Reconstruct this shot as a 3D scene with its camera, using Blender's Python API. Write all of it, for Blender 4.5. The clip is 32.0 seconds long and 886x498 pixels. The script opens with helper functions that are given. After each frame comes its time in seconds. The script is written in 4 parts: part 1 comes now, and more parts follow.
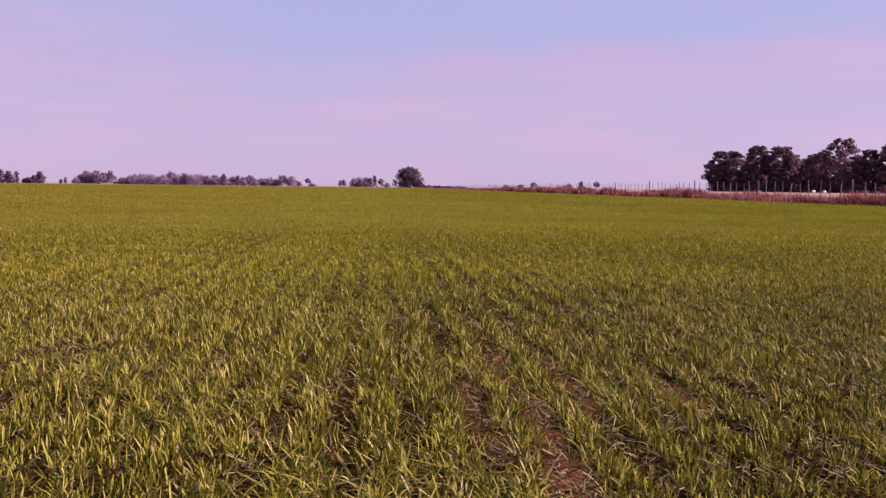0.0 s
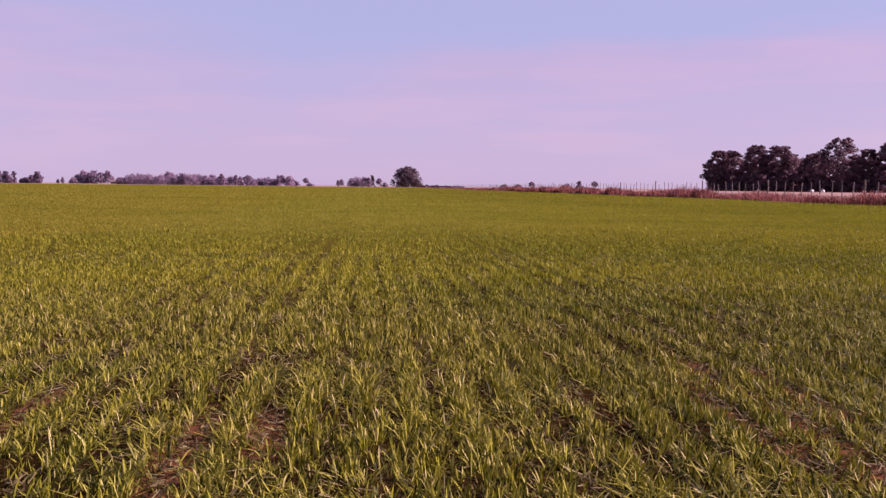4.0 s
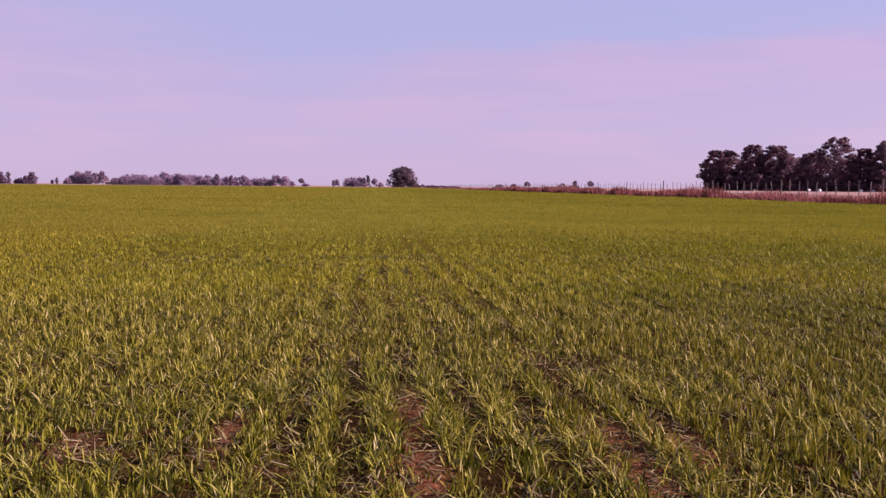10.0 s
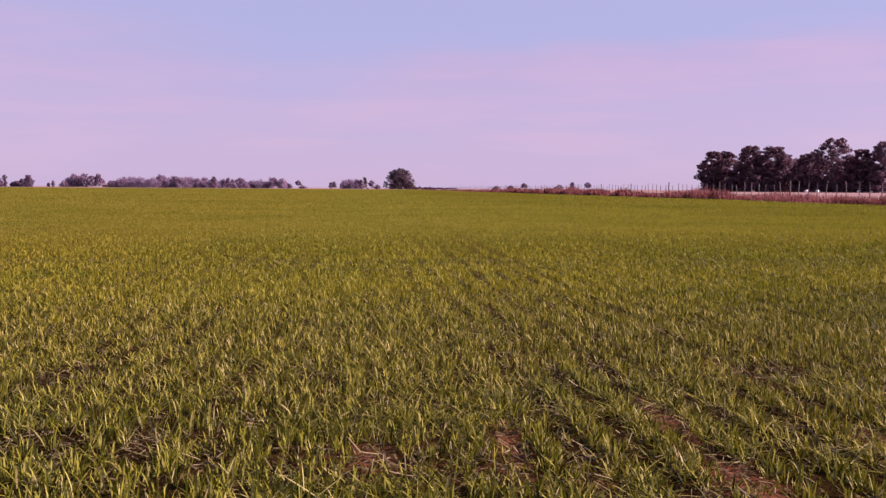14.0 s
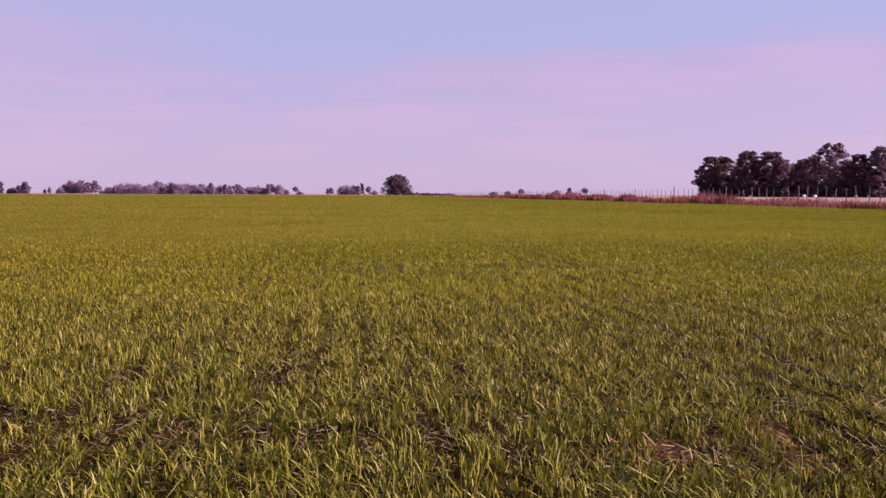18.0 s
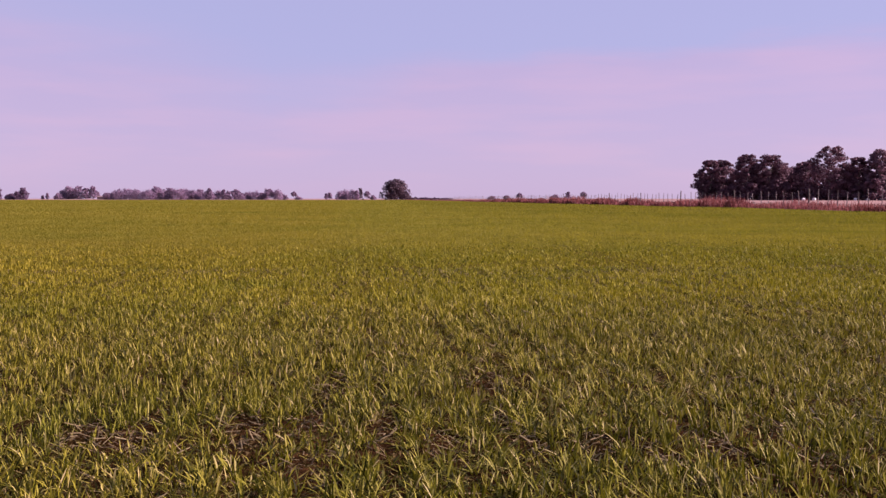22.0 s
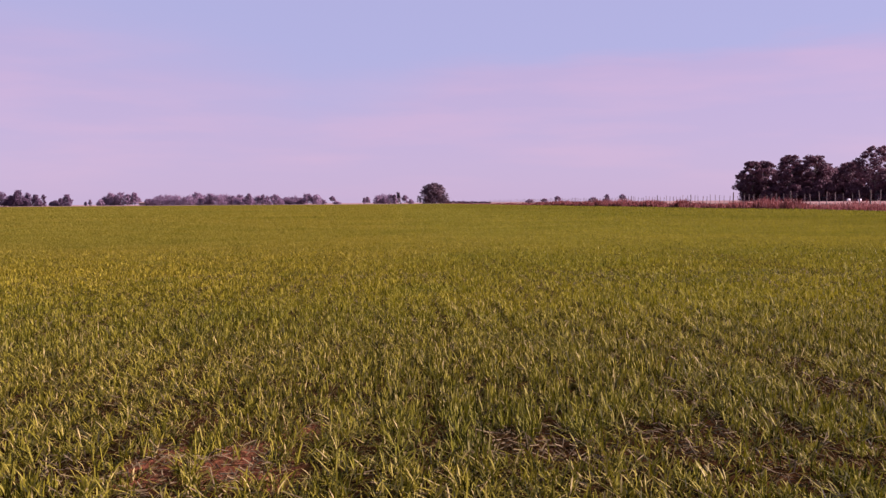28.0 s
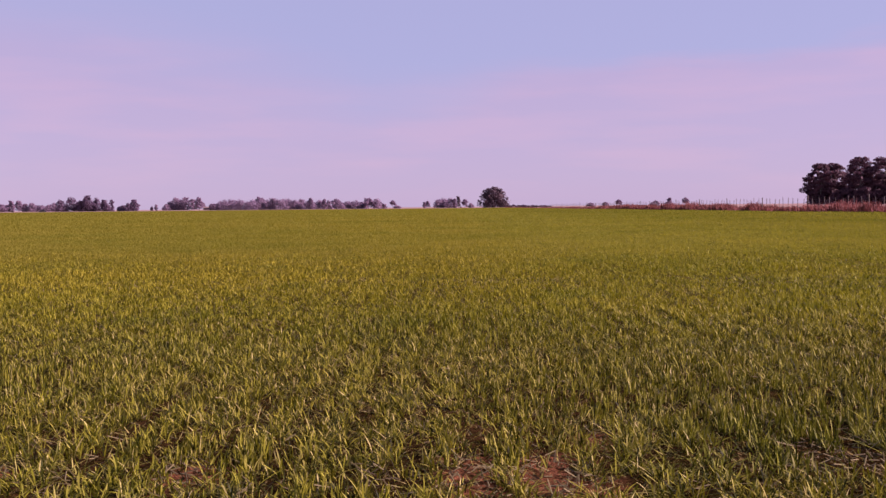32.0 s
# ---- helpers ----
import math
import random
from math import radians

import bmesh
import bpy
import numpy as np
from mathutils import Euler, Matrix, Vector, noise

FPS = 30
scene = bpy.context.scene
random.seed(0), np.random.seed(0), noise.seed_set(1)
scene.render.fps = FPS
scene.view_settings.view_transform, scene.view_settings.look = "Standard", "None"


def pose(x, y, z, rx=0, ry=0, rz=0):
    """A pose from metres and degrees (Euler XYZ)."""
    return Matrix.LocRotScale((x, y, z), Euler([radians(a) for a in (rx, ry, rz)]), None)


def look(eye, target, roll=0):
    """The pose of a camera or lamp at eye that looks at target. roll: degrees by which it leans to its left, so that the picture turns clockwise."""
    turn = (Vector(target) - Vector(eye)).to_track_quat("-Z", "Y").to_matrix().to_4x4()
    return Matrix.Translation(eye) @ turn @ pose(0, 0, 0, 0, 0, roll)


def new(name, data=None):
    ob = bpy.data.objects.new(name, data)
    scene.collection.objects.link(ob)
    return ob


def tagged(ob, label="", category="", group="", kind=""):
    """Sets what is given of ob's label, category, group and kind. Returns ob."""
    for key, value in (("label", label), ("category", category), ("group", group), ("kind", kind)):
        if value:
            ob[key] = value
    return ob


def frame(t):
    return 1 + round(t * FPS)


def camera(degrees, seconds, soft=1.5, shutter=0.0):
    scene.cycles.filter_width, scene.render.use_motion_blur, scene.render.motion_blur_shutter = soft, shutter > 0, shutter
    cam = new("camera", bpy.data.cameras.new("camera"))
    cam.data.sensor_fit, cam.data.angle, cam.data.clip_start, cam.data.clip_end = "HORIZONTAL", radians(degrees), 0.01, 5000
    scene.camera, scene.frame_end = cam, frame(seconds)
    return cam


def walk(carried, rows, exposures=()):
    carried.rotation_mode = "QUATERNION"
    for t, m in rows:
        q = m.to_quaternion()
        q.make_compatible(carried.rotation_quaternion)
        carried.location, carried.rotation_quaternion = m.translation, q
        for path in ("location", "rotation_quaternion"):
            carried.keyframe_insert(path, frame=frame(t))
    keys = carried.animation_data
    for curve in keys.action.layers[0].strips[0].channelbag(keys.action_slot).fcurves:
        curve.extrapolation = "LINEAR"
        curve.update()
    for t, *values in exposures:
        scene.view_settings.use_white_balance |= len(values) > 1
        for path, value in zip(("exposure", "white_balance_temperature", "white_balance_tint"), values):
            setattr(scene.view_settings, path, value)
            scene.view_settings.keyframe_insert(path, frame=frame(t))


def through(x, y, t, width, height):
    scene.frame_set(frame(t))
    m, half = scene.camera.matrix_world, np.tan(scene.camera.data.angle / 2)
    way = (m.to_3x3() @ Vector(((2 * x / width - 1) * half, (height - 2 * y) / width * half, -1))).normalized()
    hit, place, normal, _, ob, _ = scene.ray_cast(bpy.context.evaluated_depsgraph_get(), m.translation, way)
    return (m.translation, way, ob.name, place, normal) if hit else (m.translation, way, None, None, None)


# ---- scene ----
# Field of young wheat beside a wire fence, seen from a camera that slides to its left.
# x runs across the drill rows, y along them, z up.

# ---- camera ----
cam = camera(48.7, 32.0, soft=1.4)
PATH = [
    (0, (0.001, 0.000, 0.852), -4.033, -3.634, 0.655),
    (0.5, (-0.122, 0.005, 0.851), -4.045, -3.652, 0.614),
    (1, (-0.245, 0.009, 0.865), -4.074, -3.692, 0.605),
    (1.5, (-0.375, 0.012, 0.886), -4.106, -3.706, 0.615),
    (2, (-0.499, 0.012, 0.907), -4.117, -3.739, 0.631),
    (2.5, (-0.623, 0.011, 0.916), -4.151, -3.749, 0.654),
    (3, (-0.755, 0.009, 0.917), -4.180, -3.746, 0.654),
    (3.5, (-0.896, 0.009, 0.908), -4.196, -3.677, 0.625),
    (5.5, (-1.375, 0.065, 0.875), -4.329, -3.643, 0.575),
    (6, (-1.497, 0.084, 0.873), -4.346, -3.646, 0.570),
    (6.5, (-1.625, 0.104, 0.870), -4.373, -3.682, 0.573),
    (7, (-1.752, 0.130, 0.867), -4.416, -3.735, 0.570),
    (7.5, (-1.880, 0.155, 0.865), -4.442, -3.777, 0.566),
    (8, (-2.010, 0.173, 0.873), -4.477, -3.804, 0.554),
    (8.5, (-2.132, 0.179, 0.881), -4.515, -3.837, 0.544),
    (9, (-2.253, 0.179, 0.887), -4.533, -3.782, 0.542),
    (9.5, (-2.383, 0.180, 0.894), -4.566, -3.708, 0.524),
    (10, (-2.522, 0.181, 0.900), -4.584, -3.657, 0.510),
    (10.5, (-2.659, 0.185, 0.905), -4.600, -3.628, 0.515),
    (11, (-2.796, 0.192, 0.910), -4.639, -3.600, 0.508),
    (11.5, (-2.919, 0.204, 0.907), -4.662, -3.557, 0.500),
    (12, (-3.040, 0.220, 0.904), -4.690, -3.553, 0.473),
    (12.5, (-3.163, 0.238, 0.902), -4.724, -3.540, 0.433),
    (13, (-3.287, 0.255, 0.901), -4.749, -3.529, 0.404),
    (13.5, (-3.409, 0.268, 0.909), -4.779, -3.518, 0.376),
    (14, (-3.534, 0.277, 0.923), -4.816, -3.551, 0.354),
    (14.5, (-3.658, 0.282, 0.938), -4.852, -3.525, 0.342),
    (16.5, (-4.202, 0.234, 0.915), -4.976, -3.346, 0.215),
    (17, (-4.330, 0.225, 0.917), -4.992, -3.302, 0.226),
    (17.5, (-4.459, 0.223, 0.914), -5.018, -3.249, 0.223),
    (18, (-4.586, 0.228, 0.908), -5.049, -3.211, 0.219),
    (18.5, (-4.709, 0.244, 0.902), -5.068, -3.153, 0.209),
    (19, (-4.831, 0.267, 0.899), -5.099, -3.142, 0.196),
    (19.5, (-4.958, 0.289, 0.894), -5.048, -3.116, 0.163),
    (20, (-5.079, 0.309, 0.893), -5.081, -3.117, 0.136),
    (20.5, (-5.207, 0.331, 0.890), -5.103, -3.102, 0.108),
    (21, (-5.336, 0.354, 0.892), -5.135, -3.101, 0.090),
    (21.5, (-5.459, 0.376, 0.896), -5.171, -3.062, 0.058),
    (22, (-5.585, 0.398, 0.901), -5.199, -2.953, 0.014),
    (22.5, (-5.721, 0.416, 0.901), -5.216, -2.908, -0.021),
    (23, (-5.854, 0.429, 0.904), -5.261, -2.861, -0.038),
    (23.5, (-5.977, 0.444, 0.913), -5.282, -2.807, -0.051),
    (24, (-6.097, 0.461, 0.916), -5.297, -2.785, -0.068),
    (24.5, (-6.209, 0.477, 0.916), -5.336, -2.759, -0.094),
    (25, (-6.320, 0.489, 0.914), -5.204, -2.743, -0.133),
    (25.5, (-6.434, 0.498, 0.909), -4.988, -2.761, -0.182),
    (27.5, (-6.916, 0.543, 0.902), -3.797, -2.752, -0.349),
    (28, (-7.022, 0.567, 0.902), -3.073, -2.731, -0.417),
    (28.5, (-7.120, 0.593, 0.902), -2.180, -2.670, -0.486),
    (29, (-7.222, 0.614, 0.898), -1.666, -2.637, -0.539),
    (29.5, (-7.337, 0.627, 0.895), -1.388, -2.595, -0.575),
    (30, (-7.458, 0.636, 0.897), -1.153, -2.577, -0.587),
    (30.5, (-7.578, 0.647, 0.900), -0.916, -2.539, -0.565),
    (31, (-7.687, 0.660, 0.907), -0.477, -2.527, -0.547),
    (31.5, (-7.793, 0.678, 0.912), -0.113, -2.482, -0.552),
    (32, (-7.894, 0.699, 0.907), 0.373, -2.467, -0.573),
]


def ahead_of(eye, yaw, pitch):
    """The point one metre ahead of eye; yaw to the left of +y, pitch up, in degrees."""
    a, b = radians(yaw), radians(pitch)
    return (eye[0] - math.sin(a) * math.cos(b), eye[1] + math.cos(a) * math.cos(b), eye[2] + math.sin(b))


walk(cam, [(t, look(eye, ahead_of(eye, yaw, pitch), roll)) for t, eye, yaw, pitch, roll in PATH],
     exposures=[(0.0, 1.0, 6500, 60), (26.0, 1.0, 6500, 60), (29.0, 0.96, 6500, 60), (32.0, 0.93, 6500, 60)])

# ---- sky and sun ----
SUN_ELEVATION, SUN_AZIMUTH = radians(29), radians(91)      # azimuth from +y towards +x
world = bpy.data.worlds.new("sky")
scene.world = world
world.use_nodes = True
wt = world.node_tree
wt.nodes.clear()


def wnode(kind, **sets):
    n = wt.nodes.new(kind)
    for k, v in sets.items():
        n.inputs[k].default_value = v
    return n


sky = wt.nodes.new("ShaderNodeTexSky")
sky.sky_type = "NISHITA"
sky.sun_disc = False
sky.sun_elevation, sky.sun_rotation = SUN_ELEVATION, SUN_AZIMUTH
sky.air_density, sky.dust_density, sky.ozone_density = 1.0, 0.3, 2.5
coord = wt.nodes.new("ShaderNodeTexCoord")
stretch = wnode("ShaderNodeMapping", Scale=(2.2, 2.2, 16.0), Location=(0.3, 0.1, 0.2))
wisps = wnode("ShaderNodeTexNoise", Scale=1.6, Detail=6.0, Roughness=0.55)
split = wt.nodes.new("ShaderNodeSeparateXYZ")
# thin high cloud low over the horizon: a clear upper edge to the right, a dip ahead, a soft rise to the left
across = wnode("ShaderNodeMapRange", **{"From Min": -0.4, "From Max": 0.6, "To Min": 0.0, "To Max": 1.0})
edge = wt.nodes.new("ShaderNodeValToRGB")
for place, height in ((0.0, 0.175), (0.2, 0.135), (0.32, 0.1), (0.4, 0.105), (0.48, 0.132), (0.62, 0.142), (1.0, 0.148)):
    stop = edge.color_ramp.elements[0] if place == 0.0 else edge.color_ramp.elements[-1] if place == 1.0 else edge.color_ramp.elements.new(place)
    stop.position, stop.color = place, (height, height, height, 1)
softness = wnode("ShaderNodeMapRange", **{"From Min": -0.12, "From Max": 0.16, "To Min": 0.06, "To Max": 0.013})


def wmath(operation, a, b, c=0.0):
    n = wt.nodes.new("ShaderNodeMath")
    n.operation = operation
    for socket, v in zip(n.inputs, (a, b, c)):
        if isinstance(v, float):
            socket.default_value = v
        else:
            wt.links.new(v, socket)
    return n.outputs[0]


veil = wnode("ShaderNodeMapRange", **{"From Min": 0.22, "From Max": 0.55, "To Min": 0.82, "To Max": 0.25})
mixer = wt.nodes.new("ShaderNodeMix")
mixer.data_type = "RGBA"
back = wnode("ShaderNodeBackground", Strength=0.05)
out = wt.nodes.new("ShaderNodeOutputWorld")
ln = wt.links.new
ln(coord.outputs["Generated"], stretch.inputs["Vector"])
ln(stretch.outputs["Vector"], wisps.inputs["Vector"])
ln(coord.outputs["Generated"], split.inputs[0])
ln(split.outputs["X"], across.inputs["Value"])
ln(split.outputs["X"], softness.inputs["Value"])
ln(across.outputs[0], edge.inputs["Fac"])
above = wmath("SUBTRACT", wmath("MULTIPLY_ADD", wmath("SUBTRACT", wisps.outputs["Fac"], 0.5), 0.075, split.outputs["Z"]), edge.outputs["Color"])
lift = wnode("ShaderNodeMapRange", **{"From Min": 1.0, "From Max": -1.0, "To Min": 0.0, "To Max": 1.0})
lift.interpolation_type = "SMOOTHSTEP"
ln(wmath("DIVIDE", above, softness.outputs[0]), lift.inputs["Value"])
streaks = wnode("ShaderNodeTexNoise", Scale=2.3, Detail=4.0, Roughness=0.5)
ln(stretch.outputs["Vector"], streaks.inputs["Vector"])
streak_range = wnode("ShaderNodeMapRange", **{"From Min": 0.42, "From Max": 0.62, "To Min": 0.0, "To Max": 1.0})
ln(streaks.outputs["Fac"], streak_range.inputs["Value"])
cloud_mix = wt.nodes.new("ShaderNodeMix")
cloud_mix.data_type = "RGBA"
cloud_mix.inputs["A"].default_value = (4.85, 5.05, 6.15, 1)
cloud_mix.inputs["B"].default_value = (5.45, 5.2, 6.1, 1)
low = wnode("ShaderNodeMapRange", **{"From Min": 0.0, "From Max": 0.05, "To Min": 0.1, "To Max": 1.0})
ln(split.outputs["Z"], low.inputs["Value"])
ln(wmath("MULTIPLY", streak_range.outputs[0], low.outputs[0]), cloud_mix.inputs["Factor"])
high_mix = wt.nodes.new("ShaderNodeMix")
high_mix.data_type = "RGBA"
high_mix.inputs["A"].default_value = (3.9, 5.25, 6.65, 1)
ln(lift.outputs[0], high_mix.inputs["Factor"])
ln(cloud_mix.outputs["Result"], high_mix.inputs["B"])
ln(high_mix.outputs["Result"], mixer.inputs["B"])
ln(split.outputs["Z"], veil.inputs["Value"])
ln(veil.outputs[0], mixer.inputs["Factor"])
ln(sky.outputs[0], mixer.inputs["A"])
ln(mixer.outputs["Result"], back.inputs["Color"])
ln(back.outputs[0], out.inputs["Surface"])

sun = new("sun", bpy.data.lights.new("sun", "SUN"))
sun.data.energy, sun.data.angle, sun.data.color = 5.0, radians(0.6), (1.0, 0.93, 0.82)
to_sun = Vector((math.sin(SUN_AZIMUTH) * math.cos(SUN_ELEVATION), math.cos(SUN_AZIMUTH) * math.cos(SUN_ELEVATION), math.sin(SUN_ELEVATION)))
sun.matrix_world = look((0, 0, 60), Vector((0, 0, 60)) - to_sun)

# ---- materials ----


class Mat:
    """A small builder of node materials."""

    def __init__(self, name):
        self.m = bpy.data.materials.new(name)
        self.m.use_nodes = True
        self.t = self.m.node_tree
        self.bsdf = self.t.nodes["Principled BSDF"]
        self.end = self.t.nodes["Material Output"]
        self.where = self.t.nodes.new("ShaderNodeNewGeometry")

    def link(self, a, b):
        self.t.links.new(a, b)

    def noise(self, scale, detail=4.0, rough=0.55, stretch=None):
        n = self.t.nodes.new("ShaderNodeTexNoise")
        n.inputs["Scale"].default_value, n.inputs["Detail"].default_value, n.inputs["Roughness"].default_value = scale, detail, rough
        src = self.where.outputs["Position"]
        if stretch:
            mp = self.t.nodes.new("ShaderNodeMapping")
            mp.inputs["Scale"].default_value = stretch
            self.link(src, mp.inputs["Vector"])
            src = mp.outputs["Vector"]
        self.link(src, n.inputs["Vector"])
        return n.outputs["Fac"]

    def ramp(self, fac, stops):
        r = self.t.nodes.new("ShaderNodeValToRGB")
        while len(r.color_ramp.elements) < len(stops):
            r.color_ramp.elements.new(0.5)
        for e, (p, c) in zip(r.color_ramp.elements, stops):
            e.position, e.color = p, (*c, 1)
        self.link(fac, r.inputs["Fac"])
        return r.outputs["Color"]

    def mix(self, fac, a, b, blend="MIX"):
        n = self.t.nodes.new("ShaderNodeMix")
        n.data_type, n.blend_type = "RGBA", blend
        for v, s in ((fac, n.inputs["Factor"]), (a, n.inputs["A"]), (b, n.inputs["B"])):
            if isinstance(v, (int, float)):
                s.default_value = v
            elif isinstance(v, tuple):
                s.default_value = (*v, 1)
            else:
                self.link(v, s)
        return n.outputs["Result"]

    def remap(self, value, a, b, c=0.0, d=1.0):
        n = self.t.nodes.new("ShaderNodeMapRange")
        for k, v in zip(("From Min", "From Max", "To Min", "To Max"), (a, b, c, d)):
            n.inputs[k].default_value = v
        self.link(value, n.inputs["Value"])
        return n.outputs["Result"]

    def bump(self, height, strength=0.5, distance=0.02):
        n = self.t.nodes.new("ShaderNodeBump")
        n.inputs["Strength"].default_value, n.inputs["Distance"].default_value = strength, distance
        self.link(height, n.inputs["Height"])
        self.link(n.outputs["Normal"], self.bsdf.inputs["Normal"])

    def island(self):
        return self.where.outputs["Random Per Island"]

    def done(self, colour, rough=0.8, through=None, specular=0.3, share=0.4):
        """colour: base colour; through: the colour of light that a leaf lets through."""
        if isinstance(colour, tuple):
            self.bsdf.inputs["Base Color"].default_value = (*colour, 1)
        else:
            self.link(colour, self.bsdf.inputs["Base Color"])
        self.bsdf.inputs["Roughness"].default_value = rough
        self.bsdf.inputs["Specular IOR Level"].default_value = specular
        if through is not None:
            tr = self.t.nodes.new("ShaderNodeBsdfTranslucent")
            self.link(through, tr.inputs["Color"]) if not isinstance(through, tuple) else None
            if isinstance(through, tuple):
                tr.inputs["Color"].default_value = (*through, 1)
            mx = self.t.nodes.new("ShaderNodeMixShader")
            mx.inputs["Fac"].default_value = share
            self.link(self.bsdf.outputs[0], mx.inputs[1])
            self.link(tr.outputs[0], mx.inputs[2])
            self.link(mx.outputs[0], self.end.inputs["Surface"])
        return self.m


def wheat_material(name, stops, rough, gloss, share, shade, mottle=0.1):
    m = Mat(name)
    leaf = m.ramp(m.island(), stops)
    patch = m.remap(m.noise(0.09, 4.0, 0.6), 0.42, 0.66)
    leaf = m.mix(m.remap(m.noise(0.9, 2.0), 0.4, 0.7, 0.0, mottle), leaf, (0.12, 0.132, 0.012))
    leaf = m.mix(patch, leaf, m.mix(1.0, leaf, shade, "MULTIPLY"))
    lush = m.remap(m.noise(0.3, 3.0, 0.55, (1.0, 0.7, 1.0)), 0.48, 0.66, 0.0, 0.8)
    leaf = m.mix(lush, leaf, m.mix(1.0, leaf, (0.82, 0.88, 0.8), "MULTIPLY"))
    swath = m.remap(m.noise(1.0, 3.0, 0.5, (0.05, 0.11, 1.0)), 0.5, 0.62, 0.0, 0.7)
    leaf = m.mix(swath, leaf, m.mix(1.0, leaf, (0.78, 0.85, 0.76), "MULTIPLY"))
    tuft = m.remap(m.noise(0.8, 2.0, 0.5, (0.8, 1.0, 1.0)), 0.58, 0.68, 0.0, 0.75)
    leaf = m.mix(tuft, leaf, m.mix(1.0, leaf, (0.72, 0.81, 0.7), "MULTIPLY"))
    apart = m.t.nodes.new("ShaderNodeSeparateXYZ")
    m.link(m.where.outputs["Position"], apart.inputs[0])
    hungry = m.remap(apart.outputs["X"], -4.5, -8.0, 0.0, 1.0)          # the crop yellows towards one side of the field
    leaf = m.mix(hungry, leaf, m.mix(1.0, leaf, (1.04, 0.97, 0.9), "MULTIPLY"))
    backlit = m.remap(apart.outputs["X"], 0.0, 13.0, 0.0, 1.0)          # leaf colour darkened towards the fence, where blades are seen against the sun
    leaf = m.mix(backlit, leaf, m.mix(1.0, leaf, (0.76, 0.79, 0.72), "MULTIPLY"))
    glow = m.mix(1.0, leaf, (1.3, 1.25, 0.5), "MULTIPLY")
    return m.done(leaf, rough, glow, gloss, share)


def soil_material():
    m = Mat("field_soil")
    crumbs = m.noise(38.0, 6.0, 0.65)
    # near-black earth: the shadow between the rows is put into its colour
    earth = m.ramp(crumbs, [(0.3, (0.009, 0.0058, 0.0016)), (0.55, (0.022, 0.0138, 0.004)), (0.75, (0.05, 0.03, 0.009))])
    clay = m.t.nodes.new("ShaderNodeAttribute")
    clay.attribute_name = "clay"
    mottle = m.remap(m.noise(14.0, 6.0, 0.75), 0.36, 0.62)
    both = m.t.nodes.new("ShaderNodeMath")
    both.operation = "MULTIPLY"
    m.link(clay.outputs["Fac"], both.inputs[0])
    m.link(mottle, both.inputs[1])
    red = both.outputs[0]
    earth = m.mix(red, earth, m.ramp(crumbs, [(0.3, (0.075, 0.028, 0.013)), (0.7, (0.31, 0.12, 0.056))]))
    straw = m.remap(m.noise(60.0, 2.0, 0.5, (1.0, 0.25, 1.0)), 0.6, 0.68)
    earth = m.mix(straw, earth, (0.16, 0.115, 0.042))
    dry = m.ramp(m.noise(0.25, 5.0, 0.6), [(0.3, (0.22, 0.145, 0.12)), (0.6, (0.32, 0.215, 0.18)), (0.8, (0.38, 0.27, 0.22))])
    pos = m.t.nodes.new("ShaderNodeSeparateXYZ")
    m.link(m.where.outputs["Position"], pos.inputs[0])
    beside = m.remap(pos.outputs["X"], 26.8, 27.4)
    beyond = m.remap(pos.outputs["Y"], 636.0, 642.0)
    m.bump(crumbs, 0.9, 0.02)
    either = m.t.nodes.new("ShaderNodeMath")
    either.operation = "MAXIMUM"
    m.link(beside, either.inputs[0])
    m.link(beyond, either.inputs[1])
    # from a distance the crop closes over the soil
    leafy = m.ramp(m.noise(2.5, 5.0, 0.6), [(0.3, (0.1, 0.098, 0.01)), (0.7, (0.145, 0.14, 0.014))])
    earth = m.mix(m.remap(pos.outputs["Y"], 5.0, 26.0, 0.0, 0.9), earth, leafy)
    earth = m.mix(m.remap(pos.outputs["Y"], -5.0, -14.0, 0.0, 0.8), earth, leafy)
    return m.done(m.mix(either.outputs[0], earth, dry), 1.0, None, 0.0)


def stem_material(name, dark, mid, light, share=0.25):
    m = Mat(name)
    c = m.ramp(m.island(), [(0.0, dark), (0.5, mid), (1.0, light)])
    c = m.mix(m.remap(m.noise(0.35, 3.0), 0.35, 0.7, 0.0, 0.5), c, dark)
    return m.done(c, 0.85, c, 0.15, share)


def leaf_material(name, dark, light, share=0.2):
    m = Mat(name)
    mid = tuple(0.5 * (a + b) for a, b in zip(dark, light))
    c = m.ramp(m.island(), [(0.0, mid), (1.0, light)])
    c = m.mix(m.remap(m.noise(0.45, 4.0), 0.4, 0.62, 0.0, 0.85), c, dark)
    return m.done(c, 0.6, c, 0.3, share)


def wood_material(name, dark, light, grain=(18.0, 18.0, 1.5)):
    m = Mat(name)
    g = m.noise(2.0, 5.0, 0.6, grain)
    c = m.ramp(g, [(0.3, dark), (0.7, light)])
    m.bump(g, 0.6, 0.01)
    return m.done(c, 0.85, None, 0.2)


def plain_material(name, colour, rough=0.5, metal=0.0):
    m = Mat(name)
    c = m.mix(m.remap(m.noise(1.7, 4.0), 0.3, 0.75, 0.0, 0.35), colour, tuple(v * 0.7 for v in colour))
    m.bsdf.inputs["Metallic"].default_value = metal
    return m.done(c, rough, None, 0.4)


